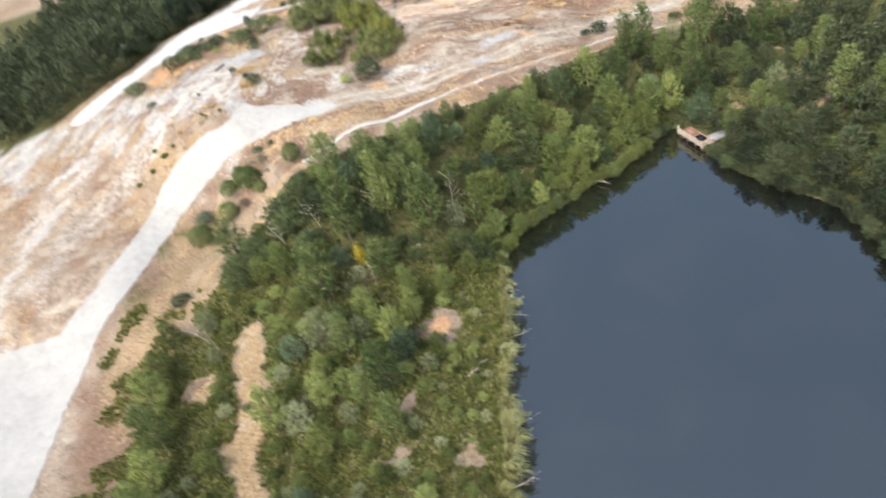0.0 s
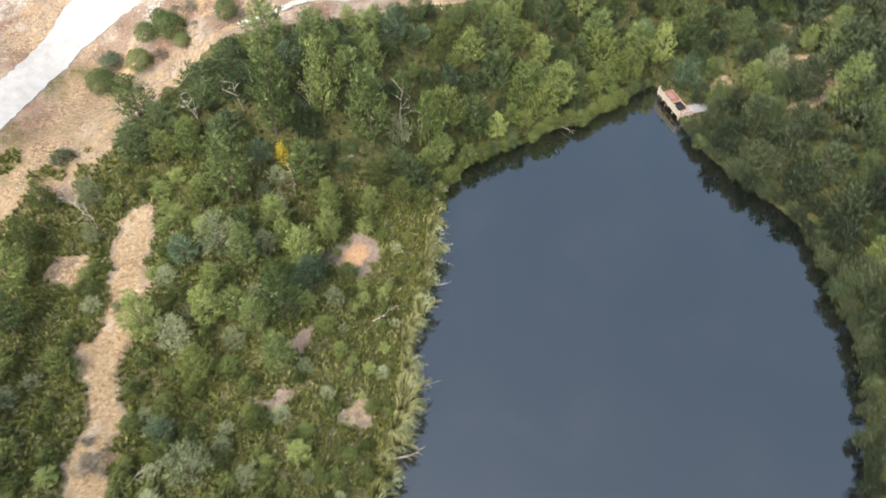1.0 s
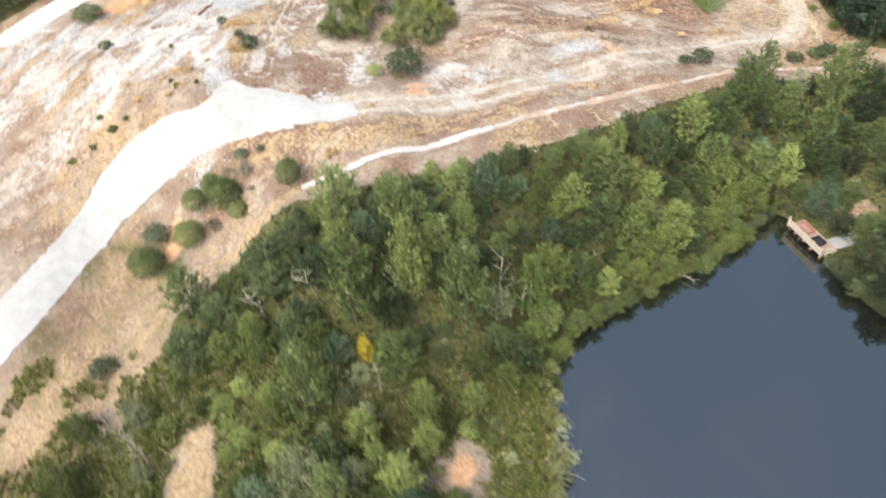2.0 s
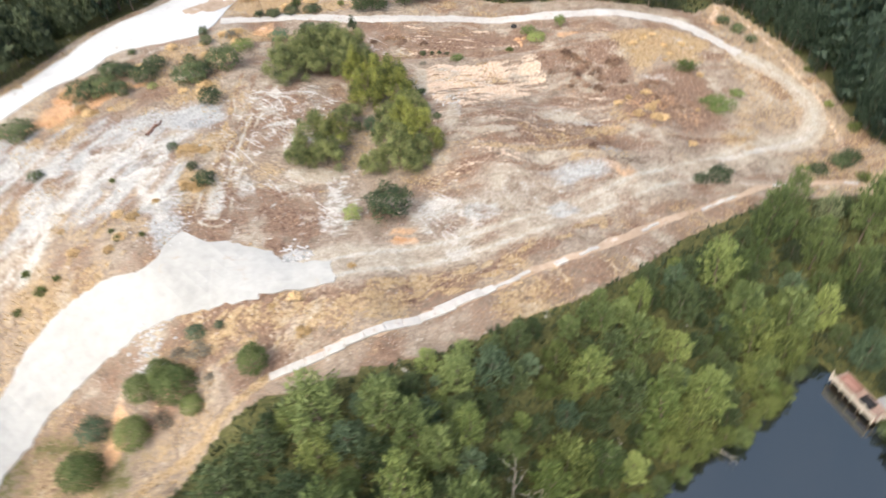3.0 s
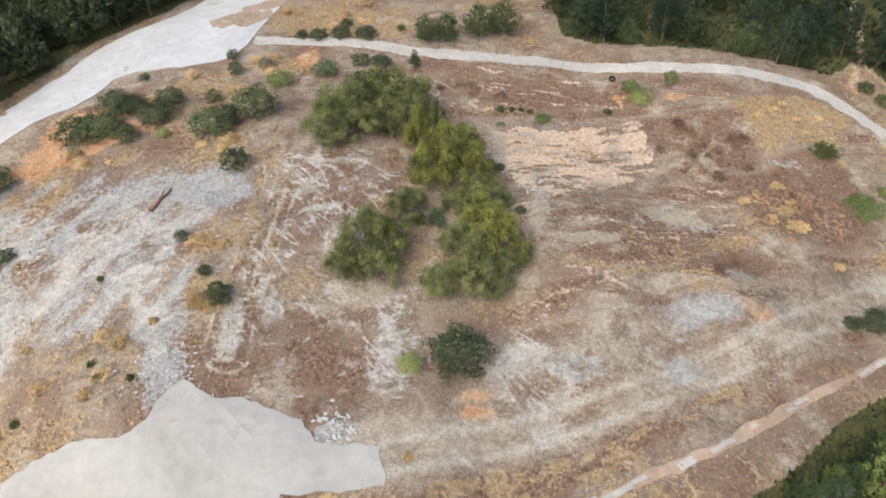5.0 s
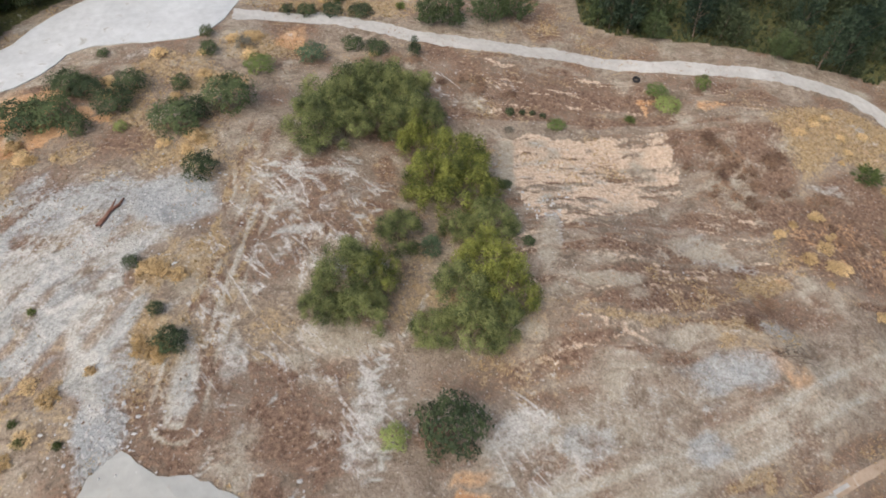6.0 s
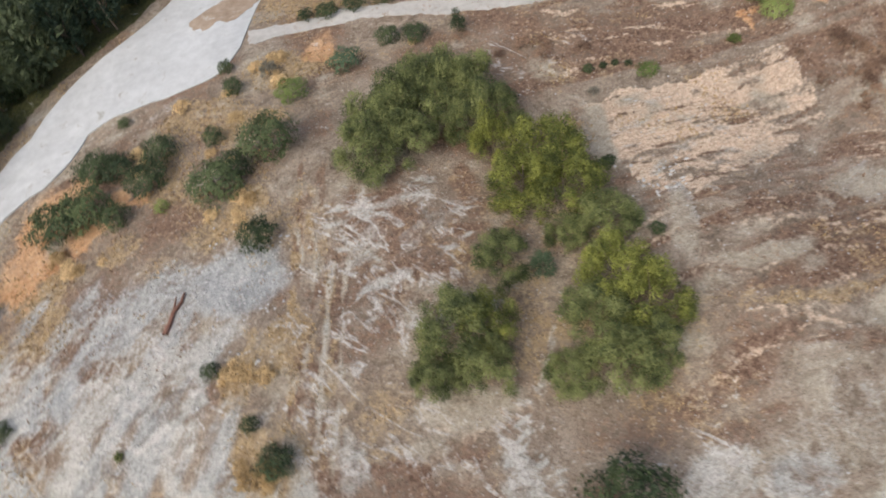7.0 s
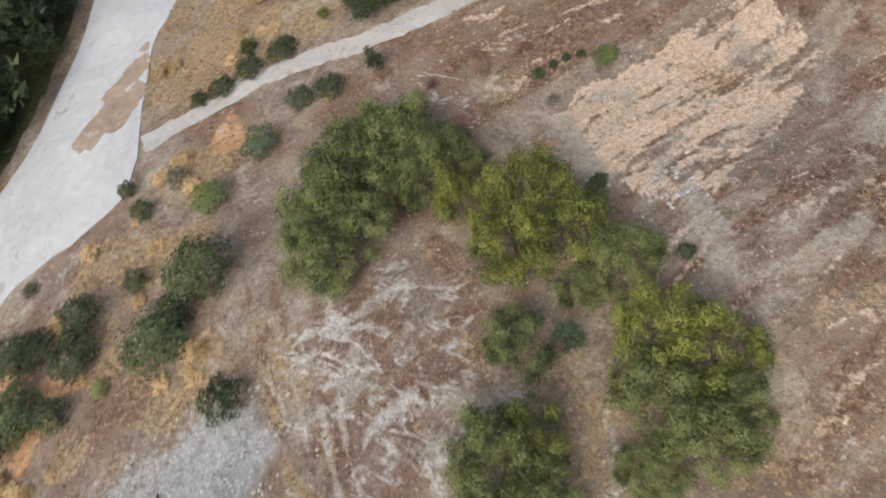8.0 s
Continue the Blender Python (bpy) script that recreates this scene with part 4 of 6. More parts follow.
# ---------------------------------------------------------------- plants
def leaf_clusters(tips, spread, size, count, rnd, facing=None, along=None):
    """Many small leaves scattered round the tips, turned mostly outwards: vertices and faces."""
    tips = np.asarray(tips, float)
    n = len(tips) * count
    at = np.repeat(tips, count, 0) + rnd.randn(n, 3) * spread * [1, 1, 0.7]
    up = rnd.randn(n, 3) * 0.42 + [0, 0, 0.25]
    up += np.repeat(facing, count, 0) if facing is not None else rnd.randn(n, 3)
    a = np.cross(up, rnd.randn(n, 3)) if along is None else np.repeat(along, count, 0) + 0.4 * rnd.randn(n, 3)
    a /= np.linalg.norm(a, axis=1)[:, None]
    b = np.cross(up, a)
    b /= np.linalg.norm(b, axis=1)[:, None]
    long = size * (0.6 + 0.8 * rnd.rand(n))[:, None]
    wide = 0.45 if along is None else 0.38
    v = np.stack([at - a * long * 0.7 + b * long * wide, at - a * long * 0.7 - b * long * wide, at + a * long * (1 if along is None else 1.25)], 1).reshape(-1, 3)
    return v, np.arange(3 * n).reshape(n, 3)


def crown_tips(shape, height, radius, rnd, n):
    """Where the twigs of a crown end, which way they face, and how they run."""
    if shape in ("plume", "spire"):
        k = 44
        w = (np.arange(k) + rnd.rand(k)) / k
        end = height * (0.26 + 0.74 * w**0.9)
        reach = radius * (1 - w) ** 0.55 * np.minimum(1, 0.55 + 1.7 * w) * rnd.uniform(0.72, 1.12, k) + 0.05 * radius
        start = np.maximum(0.08 * height, end - reach * (1.2 if shape == "plume" else 2.0) - 0.06 * height)
        turn = np.arange(k) * 2.4 + rnd.rand(k) * 0.9
        pick = rnd.choice(k, n, p=(reach + 0.2 * radius) / (reach + 0.2 * radius).sum())
        u = rnd.uniform(0.25, 1.0, n) ** 0.65
        side = rnd.randn(n, 3) * (radius * (0.15 * (1.05 - u) + 0.035))[:, None]
        c, q = np.cos(turn[pick]), np.sin(turn[pick])
        p = np.column_stack([reach[pick] * u * c, reach[pick] * u * q, start[pick] + (end - start)[pick] * u**1.2]) + side
        along = np.column_stack([reach[pick] * c, reach[pick] * q, 1.2 * (end - start)[pick]])
        along /= np.linalg.norm(along, axis=1)[:, None]
        return p, np.column_stack([0.6 * c, 0.6 * q, 0.7 + 0 * c]), along
    if shape in ("ovoid", "mound"):
        d = rnd.randn(n, 3)
        d /= np.linalg.norm(d, axis=1)[:, None]
        d[:, 2] = np.where(d[:, 2] < -0.55, -d[:, 2], d[:, 2])
        deep, turn = (0.10 if shape == "ovoid" else 0.24), rnd.rand() * 6
        lump = 0.94 - deep + deep * np.sin(4 * d[:, 0] + turn) * np.cos(5 * d[:, 1] + 3 * d[:, 2] + turn) + 0.14 * rnd.rand(n)
        p = d * lump[:, None] * [radius, radius, 0.5 * height] + [0, 0, 0.5 * height]
        p[:, 2] = np.maximum(p[:, 2], 0.05 * height)
        return p, d, None
    if shape == "pine":
        k = 34
        u = (np.arange(k) + rnd.rand(k)) / k
        turn = np.arange(k) * 2.4 + rnd.rand(k) * 0.8
        reach = radius * (1 - u) ** 0.8 * rnd.uniform(0.6, 1.15, k) + 0.07 * radius
        pick = rnd.choice(k, n, p=(reach + 0.1 * radius) / (reach + 0.1 * radius).sum())
        s = rnd.uniform(0.08, 1.0, n) ** 0.6
        r, t = reach[pick] * s, turn[pick] + rnd.randn(n) * (0.2 - 0.1 * s)
        z = height * (0.12 + 0.82 * u[pick]) + 0.5 * r * s - 0.14 * reach[pick] + rnd.randn(n) * 0.012 * height
        p = np.column_stack([r * np.cos(t), r * np.sin(t), z])
        return p, np.column_stack([0.55 * np.cos(t), 0.55 * np.sin(t), 0.75 + 0 * t]), None
    k = {"broad": 19, "slim": 20, "shrub": 18, "sprig": 34}[shape]
    lobes = []
    for i in range(k):
        t = i * 2.4 + rnd.rand()
        if shape == "slim":
            q = 0.55 * radius * (1 - 0.65 * i / k)
            lobes.append((q * math.cos(t), q * math.sin(t), height * (0.2 + 0.72 * i / k), radius * (0.5 - 0.34 * i / k) * rnd.uniform(0.75, 1.2)))
        elif shape == "sprig":
            q = radius * math.sqrt(rnd.uniform(0.0, 0.9))
            lobes.append((q * math.cos(t), q * math.sin(t), height * (0.86 - 0.46 * (q / radius) ** 2 - 0.36 * rnd.rand()), radius * rnd.uniform(0.12, 0.26)))
        elif shape == "broad":
            q = radius * math.sqrt(rnd.uniform(0.01, 0.75))
            lobes.append((q * math.cos(t), q * math.sin(t), height * (0.86 - 0.42 * (q / radius) ** 2 - 0.38 * rnd.rand()), radius * rnd.uniform(0.15, 0.33)))
        else:
            q = radius * math.sqrt(rnd.uniform(0.01, 0.7))
            lobes.append((q * math.cos(t), q * math.sin(t), height * (0.80 - 0.48 * (q / radius) ** 2 - 0.2 * rnd.rand()), radius * rnd.uniform(0.16, 0.34)))
    lobes = np.array(lobes)
    lobes = lobes[rnd.choice(k, n, p=lobes[:, 3] ** 2 / (lobes[:, 3] ** 2).sum())]
    d = rnd.randn(n, 3)
    d /= np.linalg.norm(d, axis=1)[:, None]
    d[:, 2] = np.abs(d[:, 2]) * np.where(rnd.rand(n) < 0.75, 1, -1)
    stretch = [1, 1, 1.5] if shape == "sprig" else [1, 1, 1.4] if shape == "slim" else [1, 1, 1]
    p = lobes[:, :3] + d * lobes[:, 3:] * ((0.85 + 0.25 * rnd.rand(n)) if shape == "sprig" else (0.65 + 0.45 * rnd.rand(n)))[:, None] * stretch
    p[:, 2] = np.maximum(p[:, 2], 0.06 * height)
    return p, d, None


def plant(name, shape, height, radius, leaf, seed, tips, count, leaf_size, label, category):
    """A tree or bush: trunk with limbs, and a crown of many leaves."""
    rnd = np.random.RandomState(seed)
    base = new(name)
    ends, facing, along = crown_tips(shape, height, radius, rnd, tips)
    top = height * (0.95 if shape == "pine" else 0.7)
    r0 = 0.012 * height + 0.03
    trunk = [(0.03 * height * math.sin(3 * z / height + seed), 0.02 * height * math.cos(4 * z / height), z) for z in np.linspace(-0.4, top, 6)]
    pieces = [tube(trunk, np.linspace(r0, r0 * 0.25, 6))]
    for e in ends[:: max(1, tips // 6)]:
        z = max(0.1, e[2] * 0.65)
        pieces.append(tube([(0, 0, z), (0.5 * e[0], 0.5 * e[1], 0.45 * z + 0.55 * e[2]), tuple(e)], [r0 * 0.45, r0 * 0.3, r0 * 0.12], 3))
    part("trunk", mesh_from("trunk", *joined(pieces), BARK, True), base)
    part("crown", mesh_from("crown", *leaf_clusters(ends, radius * 0.03 + 0.05, leaf_size, count, rnd, facing, along), LEAF[leaf]), base)
    return tagged(base, label, category)


# kind: name, shape, height, radius, leaf, tips, leaves a tip, leaf length, label, category, group
KINDS = {
    "pine": ("pine_tree", "plume", 6.5, 1.8, "pine", 1000, 2, 0.148, "young green pine tree on the pond bank", "tree", "pines round the pond"),
    "slim": ("poplar_tree", "spire", 8.0, 1.6, "bright", 1000, 2, 0.148, "tall slim bright green poplar on the pond bank", "tree", "poplars round the pond"),
    "bright": ("poplar_tree", "plume", 5.5, 1.9, "bright", 950, 2, 0.148, "bright yellow-green leafy tree among darker trees", "tree", "bright trees round the pond"),
    "olive": ("broadleaf_tree", "plume", 5.2, 2.1, "olive", 1000, 2, 0.15, "rounded olive green broadleaf tree", "tree", "broadleaf trees"),
    "dark": ("oak_tree", "plume", 4.6, 2.0, "dark", 950, 2, 0.148, "dark green bushy oak tree on the bank", "tree", "oaks round the pond"),
    "blue": ("willow_tree", "plume", 4.0, 1.8, "blue", 850, 2, 0.137, "bluish green young tree in the undergrowth", "tree", "bluish trees"),
    "dusk": ("willow_tree", "plume", 4.4, 1.8, "dusk", 900, 2, 0.14, "dark grey-green feathery tree on the far bank", "tree", "trees of the far bank"),
    "pale": ("willow_tree", "plume", 4.2, 1.9, "pale", 620, 3, 0.105, "thin pale grey-green willow with bare twigs", "tree", "pale willows"),
    "yellow": ("birch_tree", "slim", 4.0, 0.9, "yellow", 367, 3, 0.102, "small tree with bright yellow autumn leaves", "tree", ""),
    "fir": ("fir_tree", "plume", 9.0, 2.2, "fir", 700, 2, 0.22, "tall dark fir at the edge of the woods", "tree", "firs at the edge of the woods"),
    "grove": ("broadleaf_tree", "sprig", 4.0, 2.0, "grove", 4200, 3, 0.066, "leafy yellowish green tree on the dry clearing", "tree", "trees of the grove on the clearing"),
    "grovedark": ("broadleaf_tree", "sprig", 4.0, 2.0, "grovedark", 4200, 3, 0.066, "leafy olive green tree on the dry clearing", "tree", "trees of the grove on the clearing"),
    "shrub": ("shrub", "plume", 1.9, 1.3, "olive", 460, 2, 0.125, "low olive green shrub with dense small leaves", "shrub", "shrubs"),
    "darkshrub": ("dense_shrub", "mound", 1.6, 1.3, "darkbush", 640, 3, 0.08, "dense dark green shrub on dry ground", "shrub", "dark shrubs on the dry ground"),
    "greenshrub": ("leafy_bush", "mound", 1.6, 1.2, "bright", 477, 3, 0.084, "small bright green leafy bush", "shrub", "bright bushes"),
    "greyshrub": ("twig_bush", "shrub", 1.4, 1.2, "grey", 367, 3, 0.074, "grey twiggy half-dead bush", "shrub", "grey bushes"),
    "blueshrub": ("bluish_bush", "mound", 1.5, 1.2, "blue", 440, 3, 0.084, "bluish grey-green leafy bush", "shrub", "bluish bushes"),
    "roundbush": ("round_bush", "ovoid", 2.0, 1.0, "round", 1300, 3, 0.062, "round clipped-looking green bush on straw", "shrub", "round bushes"),
    "strawbush": ("straw_bush", "shrub", 0.9, 0.8, "straw", 240, 2, 0.11, "dry straw-coloured bushy weed on the clearing", "weed", "dry straw bushes"),
    "rustbush": ("dead_bush", "shrub", 0.9, 0.9, "rust", 230, 2, 0.11, "dead reddish brown bush on the clearing", "weed", "dead brown bushes"),
    "cypress": ("cypress_tree", "slim", 2.2, 0.6, "dark", 367, 3, 0.065, "small dark green cypress beside the gravel track", "tree", ""),
}
stock = {}


def put_plant(kind, x, y, radius, height, seed):
    """Sets a plant of that kind, size and turn on the ground; those by the north and east shores stay low."""
    from_water = float(off_shore(np.array([x]), np.array([y]))[0]) if x > 10 and y < 24 else 99.0
    if from_water < 12:
        height = min(height, max(1.6, (4.0 + 1.15 * max(from_water, 0)) / 1.13 - max(0, ground_z(x, y))))
        radius = min(radius, 0.5 * height)
    name, shape, h, r, leaf, tips, count, size, label, cat, group = KINDS[kind]
    m = pose(x, y, max(ground_z(x, y), -0.05) - 0.05, 0, 0, (seed * 77) % 360) @ Matrix.Diagonal((radius / r, radius / r, height / h, 1))
    variant = (kind, seed % 3)
    if variant not in stock:
        stock[variant] = tagged(plant(name, shape, h, r, leaf, 11 * (seed % 3) + len(kind), tips, count, size, label, cat), group=group)
        ob = stock[variant]
    else:
        ob = copy_thing(stock[variant], Matrix.Identity(4))
    ob.matrix_basis = m
    return ob


# kind, x, y, radius
WEST_TREES = [("dark", -15.2, 1, 2.0), ("bright", -10.9, 1.2, 1.4), ("pine", -7.4, -2, 2.3), ("yellow", -3.5, 1.6, 0.8), ("olive", -9.8, -2.8, 1.2), ("pale", -7.4, -7.4, 2.2), ("blue", -10.3, -8.3, 1.4),
              ("bright", -3.8, -3.8, 1.5), ("bright", -2.8, -5.8, 1.3), ("blue", -0.7, -9.2, 1.7), ("pine", -2.3, -13, 1.9), ("pine", -2.2, -17.2, 1.5), ("bright", -7.9, -13.1, 1.5), ("pale", -10, -15, 1.7),
              ("pale", -5.8, -15, 1.1), ("olive", -8.3, -17.2, 1.5), ("bright", -7.7, -10.6, 1.0), ("blue", -9.7, -22.3, 1.2), ("pale", -7, -25.2, 1.9), ("bright", -22.8, -10.2, 2.0), ("pine", -21.8, -14.3, 1.9),
              ("bright", -21.4, -18.1, 1.7), ("olive", -22.8, -6.6, 1.6), ("olive", -22.2, -3.2, 1.3), ("pale", -18.6, -2.6, 1.3), ("pale", -18, -6.2, 0.9), ("pine", -21.2, -21.5, 1.7), ("dark", -19.5, -26, 1.5)]
NORTH_TREES = [("slim", 0.1, 5.2, 1.5), ("slim", 4.3, 9.4, 1.2), ("pine", 2.3, 8.2, 1.5), ("pine", -4.8, 10.4, 2.1), ("dark", -6.4, 6.2, 2.0), ("dark", -10.7, 7.7, 2.0), ("pine", -3.9, 3.8, 2.1), ("pine", 3.9, 4.6, 2.1),
               ("pale", 6.5, 6, 1.3), ("olive", 10.8, 9.5, 2.8), ("bright", 9.2, 7.5, 1.8), ("pine", 13.4, 9.8, 1.8), ("slim", 18.6, 13.5, 1.8), ("slim", 22.6, 14.5, 2.0), ("olive", 21, 12.9, 1.8), ("dark", 15.7, 13.6, 1.9),
               ("olive", 27.7, 18.7, 2.1), ("pine", 32, 20.8, 2.1), ("bright", 34.8, 21.1, 1.5), ("blue", 36.8, 17.2, 1.9), ("dark", 38.4, 21.7, 2.0), ("olive", 30.6, 18.2, 1.7), ("dark", -13.9, 4.5, 1.6), ("dark", -8.1, 9.0, 1.7)]
NORTH_TREES_2 = [("dark", -1.4, 3.9, 1.5), ("dark", 7.1, 3, 1.5), ("dark", 32.2, 27.5, 2.1), ("dark", 35.8, 26.6, 1.8), ("pine", 40.7, 27.1, 2.1), ("dark", 21.6, 19.4, 1.6), ("slim", 25.6, 22.6, 1.7), ("pine", 17.4, 16.8, 1.5),
                 ("olive", 11, 14.6, 1.2), ("blue", 6.3, 12.8, 1.4), ("blue", 1.8, 10.5, 1.2), ("dark", -10, 5.9, 1.8), ("pine", 46.6, 23.2, 2.0), ("pine", 51.1, 27.5, 2.0), ("pale", 44.6, 14.9, 1.5), ("dark", 43.1, 20.4, 1.8)]
EDGE_TREES = [("pine", 34.7, 29.3, 1.6), ("pine", 31.8, 26.9, 1.9), ("pine", 42.7, 28.0, 1.9), ("pale", 38.3, 29.2, 1.4), ("pine", 27.2, 20.1, 2.2), ("bright", 13.4, 14.5, 1.6), ("dark", 24.9, 23.4, 1.1), ("blue", 21.5, 21.1, 1.1), ("bright", 18.1, 19.0, 1.0), ("dark", 45.3, 28.7, 1.8), ("pine", 38.1, 22.9, 1.9), ("pine", 35.9, 25.6, 1.7)]
EAST_TREES = [("dusk", 40.6, 7.5, 2.1), ("dusk", 37.9, 6.6, 1.9), ("dusk", 39.6, 3.6, 1.9), ("dusk", 42.7, 3.9, 2.2), ("dusk", 42.6, -0.3, 2.0), ("dusk", 44.8, 0.8, 2.2), ("dusk", 45, -3.8, 2.2), ("dusk", 43.8, -6.4, 1.8),
              ("dusk", 45.1, 9.7, 2.2), ("pine", 47.3, 6.6, 2.0), ("dusk", 43.6, -10.5, 1.9), ("dusk", 43.4, -14.5, 1.9), ("dusk", 42.8, -18.6, 2.0), ("bright", 45.6, -9, 1.5), ("dusk", 37.8, 10.2, 1.6)]
TALL = {"pine": 3.1, "slim": 4.4, "bright": 2.7, "olive": 2.2, "dark": 1.9, "blue": 1.9, "dusk": 2.1, "pale": 2.0, "yellow": 3.6, "fir": 3.9}
taken = []
for table in (WEST_TREES, NORTH_TREES, NORTH_TREES_2, EDGE_TREES, EAST_TREES):
    for kind, x, y, r in table:
        taken.append((x, y, r))
        r *= 1.12 if 2 < y < 24 and x < 36 else 1.0
        tall = TALL[kind] * r * (1.15 if y > 2 else 1.0) + 0.3
        put_plant(kind, x, y, r, min(10.0, tall * (0.62 if y > 7.5 and x < 6 or y > 3 and x < -5 else 1.0)), len(taken))


def scatter(ring, tries, seed):
    """Random places inside an outline, with their distance from the water."""
    rnd = np.random.RandomState(seed)
    lo, hi = ring.min(0), ring.max(0)
    p = lo + rnd.rand(tries, 2) * (hi - lo)
    p = p[inside(p[:, 0], p[:, 1], ring)]
    return p, off_shore(p[:, 0], p[:, 1])


def clear_of(x, y, gap):
    return all((x - a) ** 2 + (y - b) ** 2 > (gap + 0.55 * r) ** 2 for a, b, r in taken)


rnd = random.Random(4)
# bushes that hang over the water along the north and east shores
rim = smooth_line(SHORE, closed=True, per=8)
step = 0.0
for (x0, y0), (x1, y1) in zip(rim[:-1], rim[1:]):
    step += math.hypot(x1 - x0, y1 - y0)
    wet_side = x0 > 9.6 and y0 > -30
    if not wet_side or step < 0.8 or (33.2 < x0 < 36.2 and 11.4 < y0 < 18.6):
        continue
    step = rnd.uniform(-0.3, 0.3)
    way = Vector((x1 - x0, y1 - y0)).normalized()
    off = rnd.uniform(-0.45, 0.35)
    x, y = x0 - way.y * off, y0 + way.x * off
    r = rnd.uniform(0.75, 1.3)
    taken.append((x, y, r * 0.6))
    kind = rnd.choice(["olive", "shrub", "olive", "dark", "pine"] if x < 30 else ["dusk", "darkshrub", "dusk", "dusk"])
    put_plant(kind, x, y, r, r * rnd.uniform(1.3, 2.1), len(taken))

step = 0.0
for (x0, y0), (x1, y1) in zip(rim[:-1], rim[1:]):
    step += math.hypot(x1 - x0, y1 - y0)
    if x0 < 9.8 or y0 < -30 or step < 1.5 or (33.2 < x0 < 36.4 and 11 < y0 < 18.6):
        continue
    step = rnd.uniform(-0.4, 0.3)
    way = Vector((x1 - x0, y1 - y0)).normalized()
    off = rnd.uniform(1.4, 2.5)
    x, y = x0 - way.y * off, y0 + way.x * off
    r = rnd.uniform(1.2, 1.8)
    kind = rnd.choice(["olive", "olive", "pine", "dark", "bright"] if x < 22 else ["dark", "pine", "olive"] if x < 30 else ["dusk", "dusk", "dark", "dusk"])
    taken.append((x, y, r * 0.8))
    put_plant(kind, x, y, r, min(3.4, TALL[kind] * r * rnd.uniform(0.6, 0.95)), len(taken))

trail_line, bare_spots = smooth_line(WEST_PATH, per=3), np.array(BARE)[:, :4]
near_ring = np.array([(-26, -34), (-25.5, -7), (-19, -2), (-17.6, 4.5), (-13.5, 7.8), (-8.4, 11), (2, 12.4), (9.9, 15.6), (19.7, 20.4), (32, 28.2), (41, 30.6), (50, 30), (56, 20), (54, -34)])
spots, offs = scatter(near_ring, 9000, 5)
trails = line_distance(spots[:, 0], spots[:, 1], trail_line)
for (x, y), s, d in zip(spots, offs, trails):
    west = x < 9 and y < 1
    if s < 0.5 or d < 1.9 or s > 26 or np.any(np.hypot((x - bare_spots[:, 0]) / (bare_spots[:, 2] + 0.6), (y - bare_spots[:, 1]) / (bare_spots[:, 3] + 0.6)) < 1):
        continue
    if 32.5 < x < 37.8 and 11 < y < 18 and s < 2.4:
        continue
    edge = west and s < 5.5 and x > -2
    if edge and rnd.random() < 0.6:
        continue
    low = s < 1.6 or edge or (west and rnd.random() < 0.6)
    r = rnd.uniform(0.4, 0.75) if edge else rnd.uniform(0.6, 1.2) if low else rnd.uniform(1.2, 2.0)
    if not clear_of(x, y, (0.62 if west else 0.42) * r):
        continue
    if west and (y < -16 or -20.4 < x < -12) and not low:
        continue
    if west and low and rnd.random() < 0.35:
        continue
    if low:
        kind = rnd.choice(["shrub", "bright", "shrub", "olive", "pale"] if west else ["shrub", "darkshrub", "shrub", "greenshrub"] if x < 34 else ["darkshrub", "darkshrub", "darkshrub", "dusk"])
        h = r * rnd.uniform(1.0, 1.8)
    else:
        kind = rnd.choice(["pine", "bright", "olive", "pine", "pale", "bright"] if west else ["pine", "dark", "dark", "olive", "dark", "blue", "dark"] if x < 34 else ["dusk", "dark", "dusk", "dusk", "pine", "dusk", "dark"])
        h = (TALL[kind] * r * rnd.uniform(0.5, 1.25) + 0.3) * (0.62 if y > 8 and x < 6 else 0.75 if y > 0 else 1.0)
    r = r if low else min(r, 0.55 * h)
    taken.append((x, y, r))
    put_plant(kind, x, y, r, min(h, 7.5), len(taken))

# young trees along the upper edge of the north bank
bank = np.array([(-6, 6), (6, 9), (12, 10.5), (22, 14), (33, 21), (34, 29), (20, 21.4), (9, 15.9), (-3, 12.4)])
spots, offs = scatter(bank, 900, 17)
placed = 0
for (x, y), s in zip(spots, offs):
    r = rnd.uniform(0.8, 1.35)
    if placed < 130 and s > 2.2 and clear_of(x, y, 0.4 * r):
        placed += 1
        taken.append((x, y, r))
        kind = rnd.choice(["pine", "dark", "olive", "dark", "bright", "blue"])
        put_plant(kind, x, y, r, r * rnd.uniform(2.0, 3.0), len(taken))

# trees and bushes on the dry ground: kind, x, y, radius, height
GROVE = [("grovedark", -8.8, 49.4, 1.9, 3.6), ("grovedark", -7.8, 51.6, 2.1, 4.2), ("grovedark", -6.4, 53.4, 2.2, 4.6), ("grovedark", -4.2, 54.8, 2.2, 4.6), ("grovedark", -2.4, 54.2, 1.9, 4.2), ("grovedark", -1.5, 52.0, 1.7, 3.6), ("grovedark", -6.6, 50.0, 1.6, 3.2), ("grovedark", -4.4, 52.6, 1.8, 3.8), ("grovedark", -2.9, 51.2, 1.3, 2.6),
         ("grove", -1.8, 48.6, 1.15, 4.6), ("grove", 0.9, 47.4, 1.9, 4.8), ("grove", -0.6, 45.4, 1.8, 4.4), ("grove", 1.6, 44.8, 1.9, 4.6), ("grovedark", -2.7, 41.2, 1.45, 2.6), ("blue", -0.6, 40.6, 0.9, 1.5), ("grovedark", 2.9, 42.4, 1.6, 3.0), ("grovedark", 1.1, 42.2, 1.1, 2.2)]
